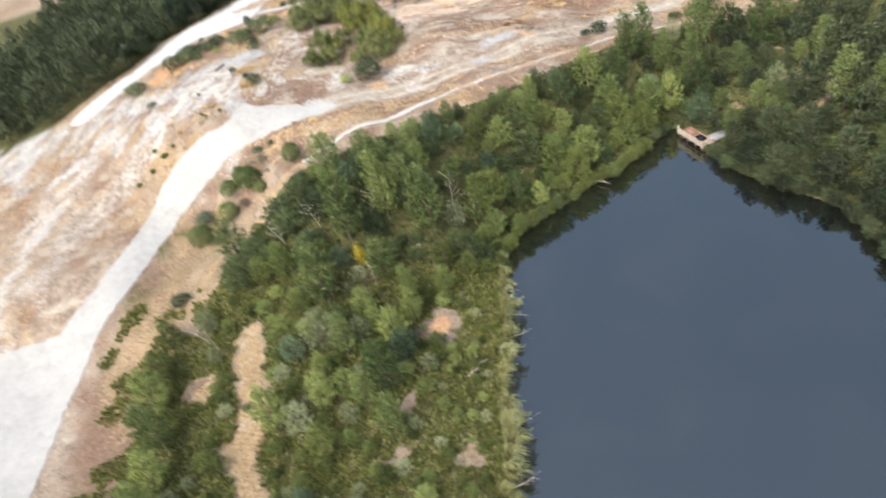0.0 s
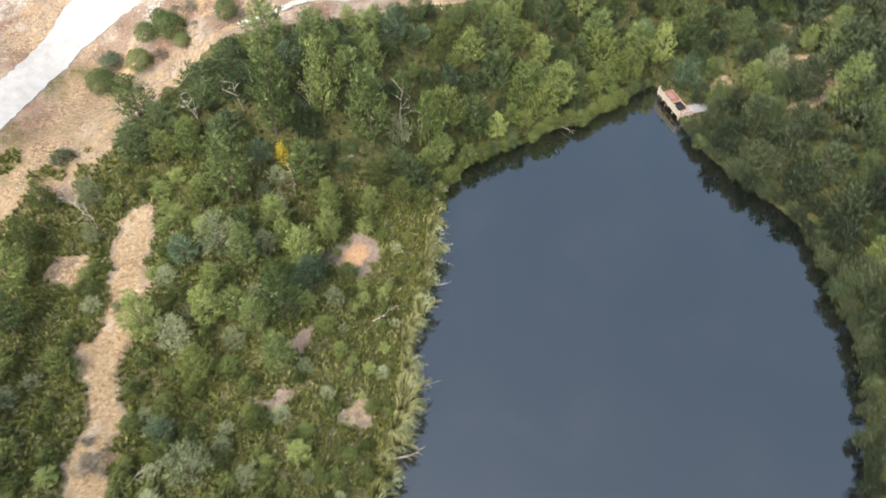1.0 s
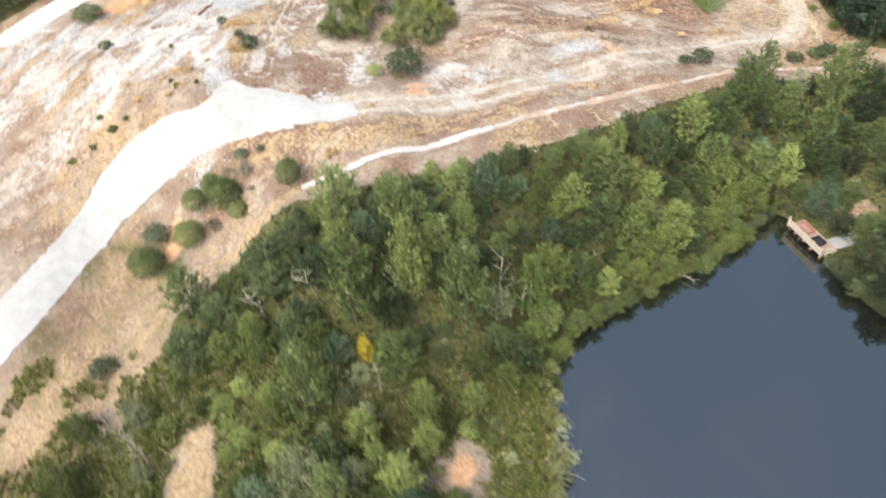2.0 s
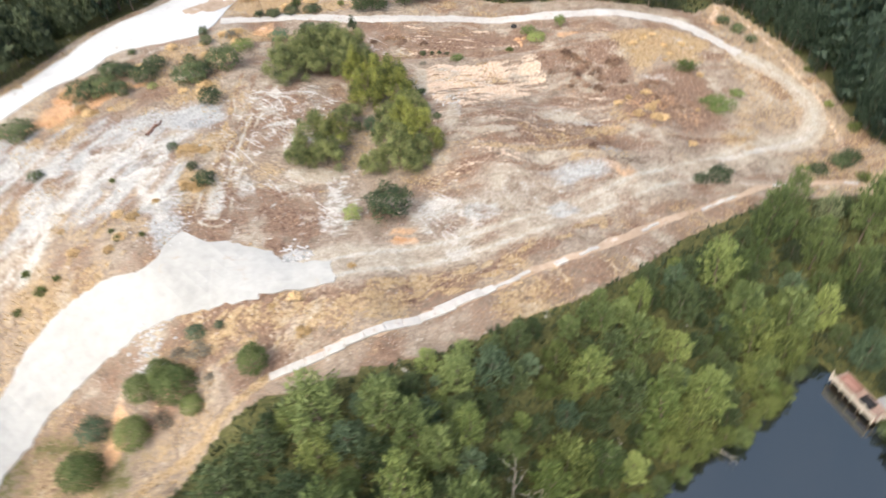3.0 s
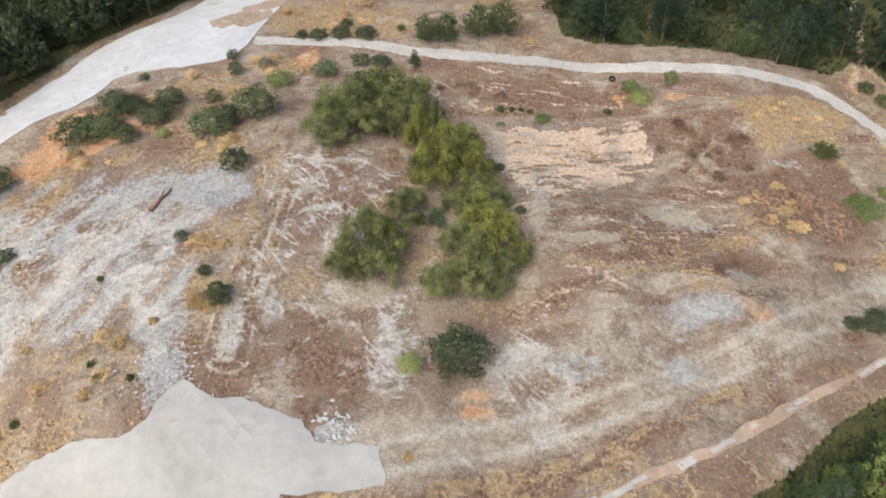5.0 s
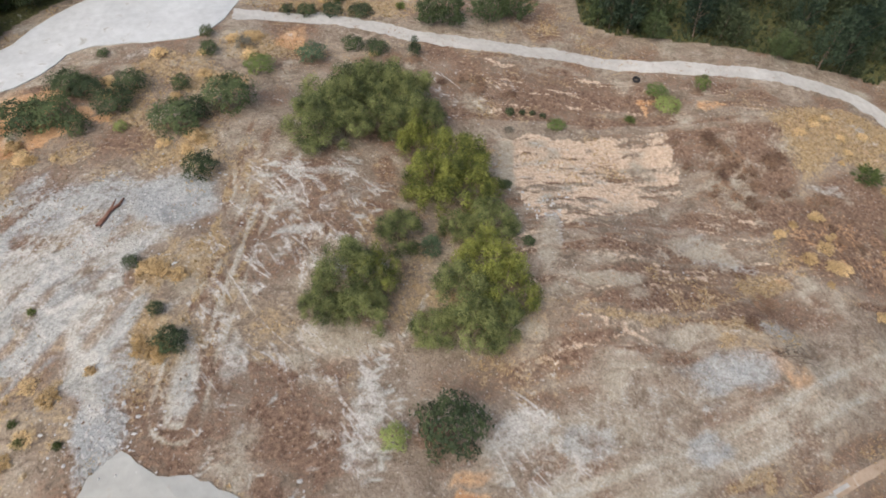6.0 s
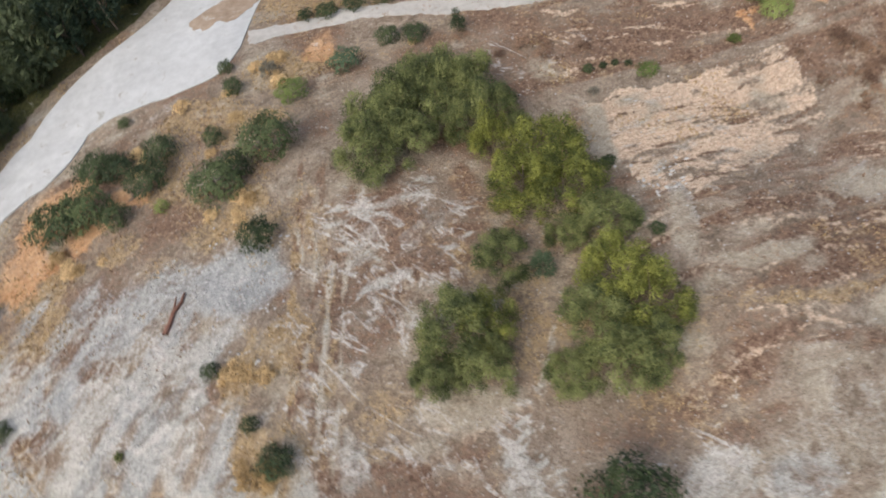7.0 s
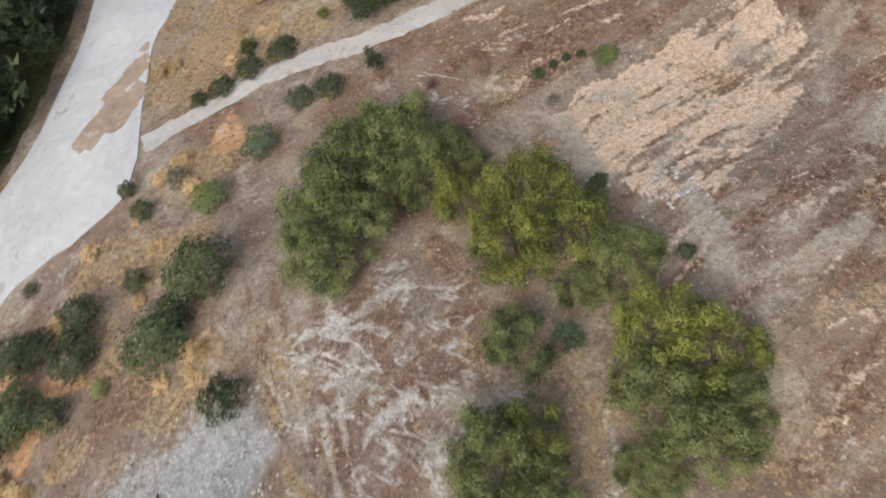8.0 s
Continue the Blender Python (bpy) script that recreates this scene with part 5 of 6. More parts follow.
GROVE_2 = [("grovedark", -5.2, 36.9, 1.75, 4.3), ("grove", -3.9, 37.2, 1.35, 3.9), ("grovedark", -6.6, 34.9, 1.2, 2.6), ("grovedark", -4.5, 35.1, 1.4, 3.0), ("grove", 2.6, 38.6, 1.7, 4.6), ("grovedark", 1.0, 36.6, 1.7, 4.2), ("grove", 3.7, 36.7, 1.7, 4.4),
           ("grovedark", 1.7, 34.4, 1.7, 3.8), ("grovedark", -0.5, 34.2, 1.2, 2.3), ("grovedark", 3.4, 34.9, 1.3, 3.0)]
BUSHES = [("darkshrub", 0.5, 28.3, 2.0, 2.6), ("greenshrub", -2.3, 27.7, 0.85, 1.2), ("darkshrub", -15.2, 44.9, 1.21, 1.68), ("darkshrub", -14.9, 52.5, 2.01, 2.40), ("darkshrub", -17.9, 49.6, 1.95, 1.92), ("darkshrub", -16.9, 50.8, 1.26, 1.68),
          ("darkshrub", -19, 54.8, 0.80, 1.08), ("darkshrub", -23, 52.2, 1.61, 1.68), ("darkshrub", -27.2, 54.6, 1.72, 1.32), ("darkshrub", -25.6, 54.2, 1.38, 1.20), ("darkshrub", -22.6, 54.7, 1.38, 1.44), ("darkshrub", -28.8, 50.3, 2.07, 1.80),
          ("darkshrub", -27, 50.9, 1.95, 1.92), ("darkshrub", -24.8, 49.5, 1.15, 1.44), ("greenshrub", -21.7, 49.4, 0.55, 0.7), ("darkshrub", -26, 58.8, 0.52, 0.60), ("darkshrub", -18.7, 61.8, 0.63, 1.08), ("darkshrub", -18.1, 59.7, 0.80, 1.08)]
BUSHES_2 = [("greyshrub", -15.6, 60.8, 0.9, 1.1), ("greenshrub", -14, 58, 1.3, 1.1), ("blueshrub", -10.3, 60.3, 1.3, 1.3), ("darkshrub", -7.2, 62.3, 1.0, 1.1), ("darkshrub", -5.3, 61.9, 1.1, 1.1), ("cypress", -2.2, 61.6, 0.6, 2.1),
            ("darkshrub", -13.2, 66.9, 0.7, 0.8), ("darkshrub", -11.5, 66.8, 1.0, 1.0), ("darkshrub", -9.4, 67.2, 1.1, 1.0), ("darkshrub", -7, 67.3, 1.2, 1.0), ("dark", -1.2, 66.4, 1.6, 2.6), ("dark", 0.8, 66.6, 1.8, 2.8),
            ("dark", 4.1, 67.2, 2.1, 3.4), ("dark", 6.4, 68, 1.9, 3.4), ("darkshrub", -17.3, 37.2, 0.55, 0.8), ("darkshrub", -15.2, 34.1, 0.5, 0.8), ("darkshrub", -13.9, 32.1, 1.0, 1.3), ("shrub", -9, 69.3, 0.85, 0.9)]
BUSHES_3 = [("greenshrub", 17.9, 57.2, 1.2, 0.9), ("greenshrub", 17.3, 58.8, 1.0, 0.8), ("greenshrub", 21, 59.3, 0.7, 1.5), ("shrub", 14.7, 55.6, 0.55, 0.5), ("greenshrub", 8.8, 54.3, 0.8, 0.5), ("greyshrub", 5.1, 53.1, 0.45, 0.4),
            ("darkshrub", 4.2, 47.1, 0.5, 0.5), ("darkshrub", 5.5, 41.5, 0.5, 0.5), ("darkshrub", 30.4, 34.2, 1.3, 1.4), ("darkshrub", 28.6, 34.1, 0.8, 0.8), ("darkshrub", 41.2, 36.2, 1.1, 1.0), ("darkshrub", 44.6, 38, 1.3, 1.0),
            ("darkshrub", 46, 38.6, 1.2, 1.0), ("shrub", 45.3, 35, 0.9, 0.9), ("greenshrub", 35, 46.6, 2.0, 0.7), ("greenshrub", 38, 48.6, 0.9, 0.6), ("shrub", 33.6, 52.6, 1.6, 0.7), ("shrub", 50, 44.5, 1.0, 1.2)]
BUSHES_4 = [("roundbush", -9.1, 15.3, 1.02, 2.35), ("roundbush", -17.5, 16, 1.02, 1.98), ("roundbush", -14.7, 15.2, 1.44, 2.72), ("roundbush", -15.7, 16.3, 0.97, 2.22), ("roundbush", -13.5, 13.9, 0.77, 1.48), ("roundbush", -17.9, 13.4, 1.21, 2.10),
            ("roundbush", -21.2, 11.5, 1.44, 2.35), ("blueshrub", -21.1, 14.5, 1.3, 1.4), ("greyshrub", -16, 14.1, 0.85, 0.9), ("blueshrub", -13.3, 18.3, 0.8, 0.8), ("greyshrub", -13.1, 17.2, 1.0, 0.8), ("greyshrub", -14.6, 17.5, 0.6, 0.6),
            ("blueshrub", -11.6, 18.4, 0.4, 0.6), ("greyshrub", -12.3, 15.3, 0.4, 0.5), ("shrub", -25.8, 24.5, 0.7, 0.6), ("shrub", -27.6, 26.6, 0.5, 0.5), ("shrub", -27.8, 23.7, 0.5, 0.5), ("shrub", -24.5, 25, 0.4, 0.4)]
BUSHES_5 = [("darkshrub", 41.6, 62.2, 0.90, 0.99), ("darkshrub", 42.7, 60.4, 1.00, 1.10), ("darkshrub", 43.5, 58.3, 0.80, 0.88), ("shrub", 48.3, 56.0, 0.50, 0.55), ("shrub", 49.1, 53.8, 0.50, 0.55), ("shrub", 48.6, 43.0, 0.90, 0.99), ("shrub", 50.4, 44.2, 1.20, 1.32), ("greenshrub", 52.5, 52.3, 1.00, 1.10), 
            ("darkshrub", 5.2, 55.1, 0.45, 0.50), ("darkshrub", 6.2, 55.3, 0.30, 0.35), ("darkshrub", 7.0, 55.4, 0.30, 0.35), ("darkshrub", 7.8, 55.2, 0.30, 0.35), ("darkshrub", 4.5, 47.2, 0.45, 0.50), 
            ("darkshrub", -33.5, 44.6, 2.0, 1.6), ("darkshrub", -29.4, 37, 0.8, 0.8), ("shrub", -19.8, 26.7, 0.35, 0.5), ("shrub", -20.5, 27.7, 0.3, 0.4), ("shrub", -21.9, 34.1, 0.3, 0.4), ("shrub", -17.8, 26.5, 0.3, 0.4),
            ("greyshrub", 0.2, -6.4, 0.9, 0.9), ("greenshrub", 1.0, -5.6, 0.45, 0.8), ("greenshrub", 3.3, -2.6, 1.0, 1.3), ("greyshrub", -13.8, -24.6, 1.1, 1.0), ("greyshrub", -14.5, -22.8, 0.5, 0.6), ("darkshrub", -14.6, -12.5, 0.55, 0.6),
            ("shrub", -30.1, 23.4, 0.6, 0.5), ("darkshrub", -22, 1.5, 1.2, 1.0), ("shrub", 47.8, 47, 0.7, 0.7), ("shrub", 48.2, 53, 0.7, 0.7), ("shrub", -3.6, 68.6, 0.55, 0.6)]
for n, (kind, x, y, r, h) in enumerate(GROVE + GROVE_2 + BUSHES + BUSHES_2 + BUSHES_3 + BUSHES_4 + BUSHES_5):
    put_plant(kind, x, y, r * (1.1 if kind.startswith("grove") else 1.0), h, n)

gen = random.Random(31)
DRY = [("strawbush", 26.5, 44.6, 3.6, 14), ("rustbush", 20.6, 51.5, 2.2, 12), ("strawbush", -16.4, 48, 1.4, 6), ("strawbush", -15.8, 37, 1.2, 5), ("strawbush", -14.4, 31.5, 1.2, 6), ("rustbush", 28.8, 47.4, 3.2, 12), ("rustbush", 23, 51.6, 2.4, 10), ("strawbush", 31, 55.4, 4, 9), ("strawbush", -20, 57, 4, 9),
       ("strawbush", -6, 18, 4, 7), ("strawbush", -28, 47, 2, 6), ("rustbush", 22, 41, 3, 6), ("strawbush", -9, 70.5, 6, 14), ("rustbush", 2, 57.5, 4, 8), ("strawbush", -22, 29, 3, 7), ("strawbush", -15.5, 61, 2.5, 7)]
for kind, x, y, reach, count in DRY:
    for k in range(count):
        r = gen.uniform(0.3, 0.75)
        bx, by, tall = x + gen.gauss(0, reach * 0.7), y + gen.gauss(0, reach * 0.65), r * gen.uniform(0.45, 0.8)
        paved = any(inside(bx, by, np.array(ring)) for ring in (ROAD_EDGE, PAD_EDGE)) or min(line_distance(bx, by, smooth_line(q, per=4)) for q in (CHANNEL, NORTH_ROAD)) < 1.4
        if not paved:
            put_plant(kind, bx, by, r, tall, k)

# firs along the edges of the far woods, then the woods behind them
rnd = random.Random(9)
for ring, count in ((EAST_RING, 64), (NORTH_RING, 30), (WEST_RING, 30)):
    edge = smooth_line(ring[: 7 if ring is not EAST_RING else 8], per=4)
    for k in range(count):
        x, y = edge[int(k * (len(edge) - 1) / count)]
        tx, ty = ring.mean(0) - (x, y)
        far = rnd.uniform(0.2, 4.5) / math.hypot(tx, ty)
        kind = "fir" if ring is EAST_RING or rnd.random() < 0.4 else rnd.choice(["dusk", "dusk", "dark"])
        r = rnd.uniform(1.2, 1.9)
        put_plant(kind, x + tx * far + rnd.uniform(-0.7, 0.7), y + ty * far + rnd.uniform(-0.7, 0.7), r, min(8, TALL[kind] * r * 0.9), k)


def woods(name, ring, tries, gap, lo, hi, leaf, shape, seed, label, girth=(0.95, 1.3)):
    """Distant trees that nobody could count, as one mesh of leaves."""
    p, _ = scatter(ring, tries, seed)
    gen = np.random.RandomState(seed)
    forms = []
    for _ in range(4):
        ends, facing, along = crown_tips(shape, 1.0, 0.3, gen, 150)
        forms.append(leaf_clusters(ends, 0.018, 0.041, 4, gen, facing, along))
    kept, vs, fs, n = [], [], [], 0
    for x, y in p:
        if any((x - a) ** 2 + (y - b) ** 2 < gap * gap for a, b in kept[-400:]):
            continue
        kept.append((x, y))
    kept = np.array(kept)
    zs = land(kept[:, 0], kept[:, 1])
    for k, ((x, y), z) in enumerate(zip(kept, zs)):
        v, f = forms[k % 4]
        h = gen.uniform(lo, hi)
        wide = h * gen.uniform(*girth)
        vs.append(v * [wide, wide, h] + [x, y, z])
        fs.append(f + n)
        n += len(v)
    ob = new(name, mesh_from(name, np.vstack(vs), np.vstack(fs), LEAF[leaf]))
    return tagged(ob, label, "woods", kind="stuff")


near = lambda ring, x0, x1, y0, y1: np.column_stack([np.clip(ring[:, 0], x0, x1), np.clip(ring[:, 1], y0, y1)])
woods("woods_east", near(EAST_RING, 46, 95, 33, 100), 1100, 2.4, 6, 12.5, "fir", "pine", 3, "dark fir woods beyond the dirt track", (0.55, 0.8))
woods("woods_north", near(NORTH_RING, 10, 48, 70, 112), 600, 2.6, 3.5, 6.5, "dusk", "plume", 4, "dark green woods beyond the gravel track")
woods("woods_west", near(WEST_RING, -66, -20, 44, 108), 1700, 2.2, 4, 8, "dusk", "plume", 5, "dark woods behind the white yard")
woods("woods_far_south", np.array([(-26, -72), (-26, -32), (2, -32), (1, -50), (6, -63), (30, -63), (38, -42), (42, -34), (75, -34), (75, -72)]), 420, 2.9, 4, 7, "dark", "broad", 7, "dense dark green woods round the pond")
woods("woods_south", np.array([(46, -40), (48, 20), (60, 32), (90, 30), (90, -40)]), 700, 2.7, 4, 6.5, "dusk", "plume", 6, "thick dark green woods on the far bank")


# ---------------------------------------------------------------- low growth and litter
def low_growth(name, field, floor, tries, leaf, height, blades, seed, label):
    """Tufts of blades over the ground where a cover is thick."""
    gen = np.random.RandomState(seed)
    inner = (GX > -48) & (GX < 58) & (GY > -34) & (GY < 80)
    iy, ix = np.nonzero(inner & (field > floor))
    cell = np.gradient(ys)[iy] * np.gradient(xs)[ix]
    pick = gen.choice(len(iy), tries, p=cell / cell.sum())
    x = GX[iy[pick], ix[pick]] + gen.uniform(-0.17, 0.17, tries)
    y = GY[iy[pick], ix[pick]] + gen.uniform(-0.17, 0.17, tries)
    ok = ~inside(x, y, np.array(ROAD_EDGE)) & ~inside(x, y, np.array(PAD_EDGE)) & (off_shore(x, y) > 0.2)
    x, y = x[ok], y[ok]
    z = land(x, y)
    n = len(x)
    tall = height * gen.uniform(0.5, 1.3, n)
    base = np.repeat(np.column_stack([x, y, z - 0.03]), blades, 0)
    t = gen.rand(n * blades) * 2 * math.pi
    out = np.column_stack([np.cos(t), np.sin(t), np.zeros_like(t)])
    side = np.column_stack([-np.sin(t), np.cos(t), np.zeros_like(t)])
    h = np.repeat(tall, blades) * gen.uniform(0.6, 1.1, n * blades)
    lean = h * gen.uniform(0.2, 0.9, n * blades)
    wide = (0.22 * h)[:, None]
    a, b = base + out * 0.04 + side * wide, base + out * 0.04 - side * wide
    tip = base + out * lean[:, None] + [0, 0, 1] * h[:, None]
    v = np.stack([a, b, tip], 1).reshape(-1, 3)
    f = np.arange(len(v)).reshape(-1, 3)
    return tagged(new(name, mesh_from(name, v, f, LEAF[leaf])), label, "grass", kind="stuff")


low_growth("dry_grass", np.where(cover["wood"] < 0.3, cover["straw"] - cover["chalk"] * 0.6, 0), 0.42, 30000, "straw", 0.15, 5, 1, "tufts of straw-coloured dry grass")
low_growth("dead_weeds", np.where(cover["wood"] < 0.3, cover["red"] - cover["chalk"] * 0.6, 0), 0.42, 30000, "rust", 0.13, 5, 2, "reddish brown dead weeds on dry ground")
low_growth("undergrowth", np.where((GX < 48) & (GX > -17) & ((GX > 9) | (GY > 2)), cover["wood"], 0), 0.45, 18000, "dusk", 0.4, 5, 3, "green weeds and brambles under the trees")
low_growth("ferns", np.where((GX < 10) & (GY < 3), cover["wood"], 0), 0.45, 30000, "fern", 0.36, 5, 4, "bright green low plants under the trees")
low_growth("tall_grass", np.where((GX < 9) & (GX > -24) & (GY < 3), cover["wood"], 0), 0.45, 9000, "reed", 0.34, 5, 5, "yellowish tall grass among the young trees")


# ---------------------------------------------------------------- reeds and dead stems by the water
def reed_clump(seed):
    gen = random.Random(seed)
    base = new("reed_clump")
    pieces = []
    for _ in range(46):
        t, far = gen.uniform(0, 2 * math.pi), gen.uniform(0.2, 1.0)
        x0, y0 = 0.25 * math.cos(t), 0.35 * math.sin(t)
        dx, dy, h = 0.55 * far + 0.3 * math.cos(t), 0.35 * math.sin(t), gen.uniform(0.9, 1.5)
        w = Vector((-dy, dx, 0)).normalized() * gen.uniform(0.02, 0.045)
        line = [Vector((x0, y0, 0)), Vector((x0 + dx * 0.35, y0 + dy * 0.35, h * 0.7)), Vector((x0 + dx, y0 + dy, h)), Vector((x0 + dx * 1.7, y0 + dy * 1.6, h * 0.8))]
        v = [line[0] - w, line[0] + w, line[1] - w, line[1] + w, line[2] - w, line[2] + w, line[3]]
        pieces.append((v, [(0, 1, 3, 2), (2, 3, 5, 4), (4, 5, 6)]))
    part("foliage", mesh_from("foliage", *joined(pieces), LEAF["reed"]), base)
    plumes = leaf_clusters([(gen.uniform(0.5, 1.2), gen.uniform(-0.4, 0.4), gen.uniform(1.0, 1.4)) for _ in range(9)], 0.07, 0.09, 10, np.random.RandomState(seed))
    tagged(part("plume", mesh_from("plume", *plumes, LEAF["pale"]), base, "feathery pale seed heads"), kind="stuff")
    return tagged(base, "arching pale green reeds leaning over the water", "reeds", "reed clumps along the shore")


reeds = [reed_clump(k) for k in range(3)]
gen = random.Random(12)
spots_reed = [(float(np.interp(y, [-30, -24, -15, -9, -2, 3], [4, 5.9, 7.2, 8.3, 9.4, 9.8])), y) for y in np.arange(-30, 3.5, 1.25)]
for k, (x, y) in enumerate(spots_reed):
    x -= gen.uniform(0.0, 0.9)
    size = gen.uniform(0.65, 1.45)
    m = pose(x, y, max(0.0, ground_z(x, y)) - 0.04, 0, 0, gen.uniform(-35, 35)) @ Matrix.Scale(size, 4)
    ob = reeds[k] if k < 3 else copy_thing(reeds[k % 3], Matrix.Identity(4))
    ob.matrix_basis = m


def dead_branch(x, y, length, turn, seed, label):
    gen = random.Random(seed)
    line = [Vector((t * length, 0.12 * length * math.sin(3 * t + seed), 0.25 + 0.5 * t * (1 - 0.6 * t))) for t in np.linspace(0, 1, 6)]
    pieces = [tube(line, np.linspace(0.05, 0.015, 6), 5)]
    for k in range(9):
        p = line[1 + k % 5]
        q = p + Vector((gen.uniform(0.2, 0.7), gen.uniform(-0.6, 0.6), gen.uniform(0.0, 0.4))) * length * 0.4
        pieces.append(tube([p, p.lerp(q, 0.5) + Vector((0, 0, 0.06)), q], [0.018, 0.013, 0.006], 4))
    ob = new("dead_branch", mesh_from("dead_branch", *joined(pieces), PALE_WOOD, True))
    ob.matrix_basis = pose(x, y, max(0.0, ground_z(x, y)) - 0.1, 0, 0, turn)
    return tagged(ob, label, "branch")


for k, (x, y, n, turn) in enumerate([(8.4, -4.6, 2.0, 10), (8.6, -5.8, 1.9, -6), (8.2, -8.6, 2.1, 15), (6.4, -17.8, 2.4, 4), (4, -12.2, 2.2, 25), (22.4, 12.2, 2.2, -60), (6.2, 6.4, 2.4, 60), (-11, -26, 2.2, 50), (-17.2, -15.5, 2.0, 230), (5.6, -23.6, 2.2, 20)]):
    dead_branch(x, y, n, turn, k, "bleached dead branch leaning out of the undergrowth")


def bare_tree(x, y, height, seed):
    """A leafless sapling with a forked pale stem."""
    gen = random.Random(seed)
    base = new("bare_tree")
    stem = [Vector((0.06 * height * math.sin(4 * t + seed), 0.05 * height * math.cos(3 * t), t * height)) for t in np.linspace(-0.08, 1, 7)]
    part("trunk", mesh_from("trunk", *tube(stem, np.linspace(0.045, 0.012, 7), 6), PALE_WOOD, True), base)
    for k in range(9):
        p = stem[2 + k % 5]
        t, far = gen.uniform(0, 2 * math.pi), gen.uniform(0.16, 0.34) * height
        q = p + Vector((far * math.cos(t), far * math.sin(t), far * gen.uniform(0.5, 1.1)))
        twig = [tube([p, p.lerp(q, 0.5) + Vector((0, 0, 0.05)), q], [0.02, 0.014, 0.006], 4)]
        for j in range(3):
            o = p.lerp(q, gen.uniform(0.4, 0.9))
            twig.append(tube([o, o + Vector((gen.uniform(-0.4, 0.4), gen.uniform(-0.4, 0.4), gen.uniform(0.1, 0.5)))], [0.014, 0.005], 3))
        part("branch", mesh_from("branch", *joined(twig), PALE_WOOD, True), base)
    base.matrix_basis = pose(x, y, ground_z(x, y) - 0.05, gen.uniform(-8, 8), gen.uniform(-8, 8), gen.uniform(0, 360))
    return tagged(base, "leafless pale sapling with thin forked twigs", "tree", "leafless saplings among the trees")


BARE_TREES = [(6.5, 6.8, 4.6), (8.6, 7.2, 4.0), (-1.3, 5.2, 4.2), (-2.9, 0.2, 2.4), (-10.8, 4.3, 3.6), (-19.4, -3.6, 2.6), (-18.1, -5, 2.4), (13.6, 10.4, 3.6), (-6.8, 4.8, 3.4), (-6.2, -7.8, 2.6)]
for k, (x, y, tall) in enumerate(BARE_TREES):
    bare_tree(x, y, tall, k)


# ---------------------------------------------------------------- strip of slabs beside the wood
def box(lo, hi):
    (x0, y0, z0), (x1, y1, z1) = lo, hi
    v = [(x0, y0, z0), (x1, y0, z0), (x1, y1, z0), (x0, y1, z0), (x0, y0, z1), (x1, y0, z1), (x1, y1, z1), (x0, y1, z1)]
    return v, [(0, 3, 2, 1), (4, 5, 6, 7), (0, 1, 5, 4), (1, 2, 6, 5), (2, 3, 7, 6), (3, 0, 4, 7)]


def soft_box(lo, hi, edge=0.02):
    """A box with bevelled edges, as vertices and faces."""
    bm = bmesh.new()
    v, f = box(lo, hi)
    made = [bm.verts.new(p) for p in v]
    for q in f:
        bm.faces.new([made[i] for i in q])
    bmesh.ops.bevel(bm, geom=bm.edges[:], offset=edge, segments=1, affect="EDGES")
    bm.verts.index_update()
    out = [tuple(p.co) for p in bm.verts], [tuple(p.index for p in q.verts) for q in bm.faces]
    bm.free()
    return out


strip_base = new("path_1", mesh_from("path", *draped(ribbon(CHANNEL, 0.62, 6, 0.3, 7), 0.03, 0.25, 0.5), CLAY_PATH))
tagged(strip_base, "narrow strip of cracked pale slabs and orange earth", "path", kind="structure")
way_line = smooth_line(CHANNEL, per=16)
gen = random.Random(21)
k = 0
while k < len(way_line) - 2:
    a = Vector(way_line[k])
    j = k + 1
    while j < len(way_line) - 1 and (Vector(way_line[j]) - a).length < (1.25 if a.x < 7 else 0.9) * gen.uniform(0.6, 1.4):
        j += 1
    b = Vector(way_line[j])
    if a.x < 7.2 or gen.random() < 0.55:
        mid, way = (a + b) / 2, b - a
        wide = gen.uniform(0.3, 0.44) if a.x < 7.2 else gen.uniform(0.1, 0.24)
        mid = mid + Vector((-way.y, way.x)).normalized() * gen.uniform(-0.08, 0.08)
        slab = part("slab", mesh_from("slab", *soft_box((-way.length / 2 + 0.01, -wide, -0.1), (way.length / 2 - 0.01, wide, 0.05), 0.02), GRAVEL), strip_base)
        rise = math.degrees(math.atan2(ground_z(*b) - ground_z(*a), way.length))
        slab.matrix_basis = pose(mid.x, mid.y, ground_z(mid.x, mid.y) + 0.07, 0, 0, math.degrees(math.atan2(way.y, way.x))) @ pose(0, 0, 0, gen.uniform(-3, 3), -rise + gen.uniform(-1.5, 1.5), gen.uniform(-5, 5))
    k = j

tagged(new("dirt_patch", mesh_from("dirt_patch", *draped(broken(ragged(DIRT_EDGE, 3, 0.22), 0.3, 0.1), 0.09, 0.1, 0.8),
      mottled("packed_dirt", (0.27, 0.195, 0.135), (0.46, 0.365, 0.28), 2.4, 0.95, 0.05, (0.50, 0.46, 0.41)))), "strip of bare brown dirt on the white yard", "dirt", kind="structure")


# ---------------------------------------------------------------- jetty
yaw = math.degrees(math.atan2(-0.969, 0.247))
dock = pose(35.2, 14.4, 0.05, 0, 0, yaw)


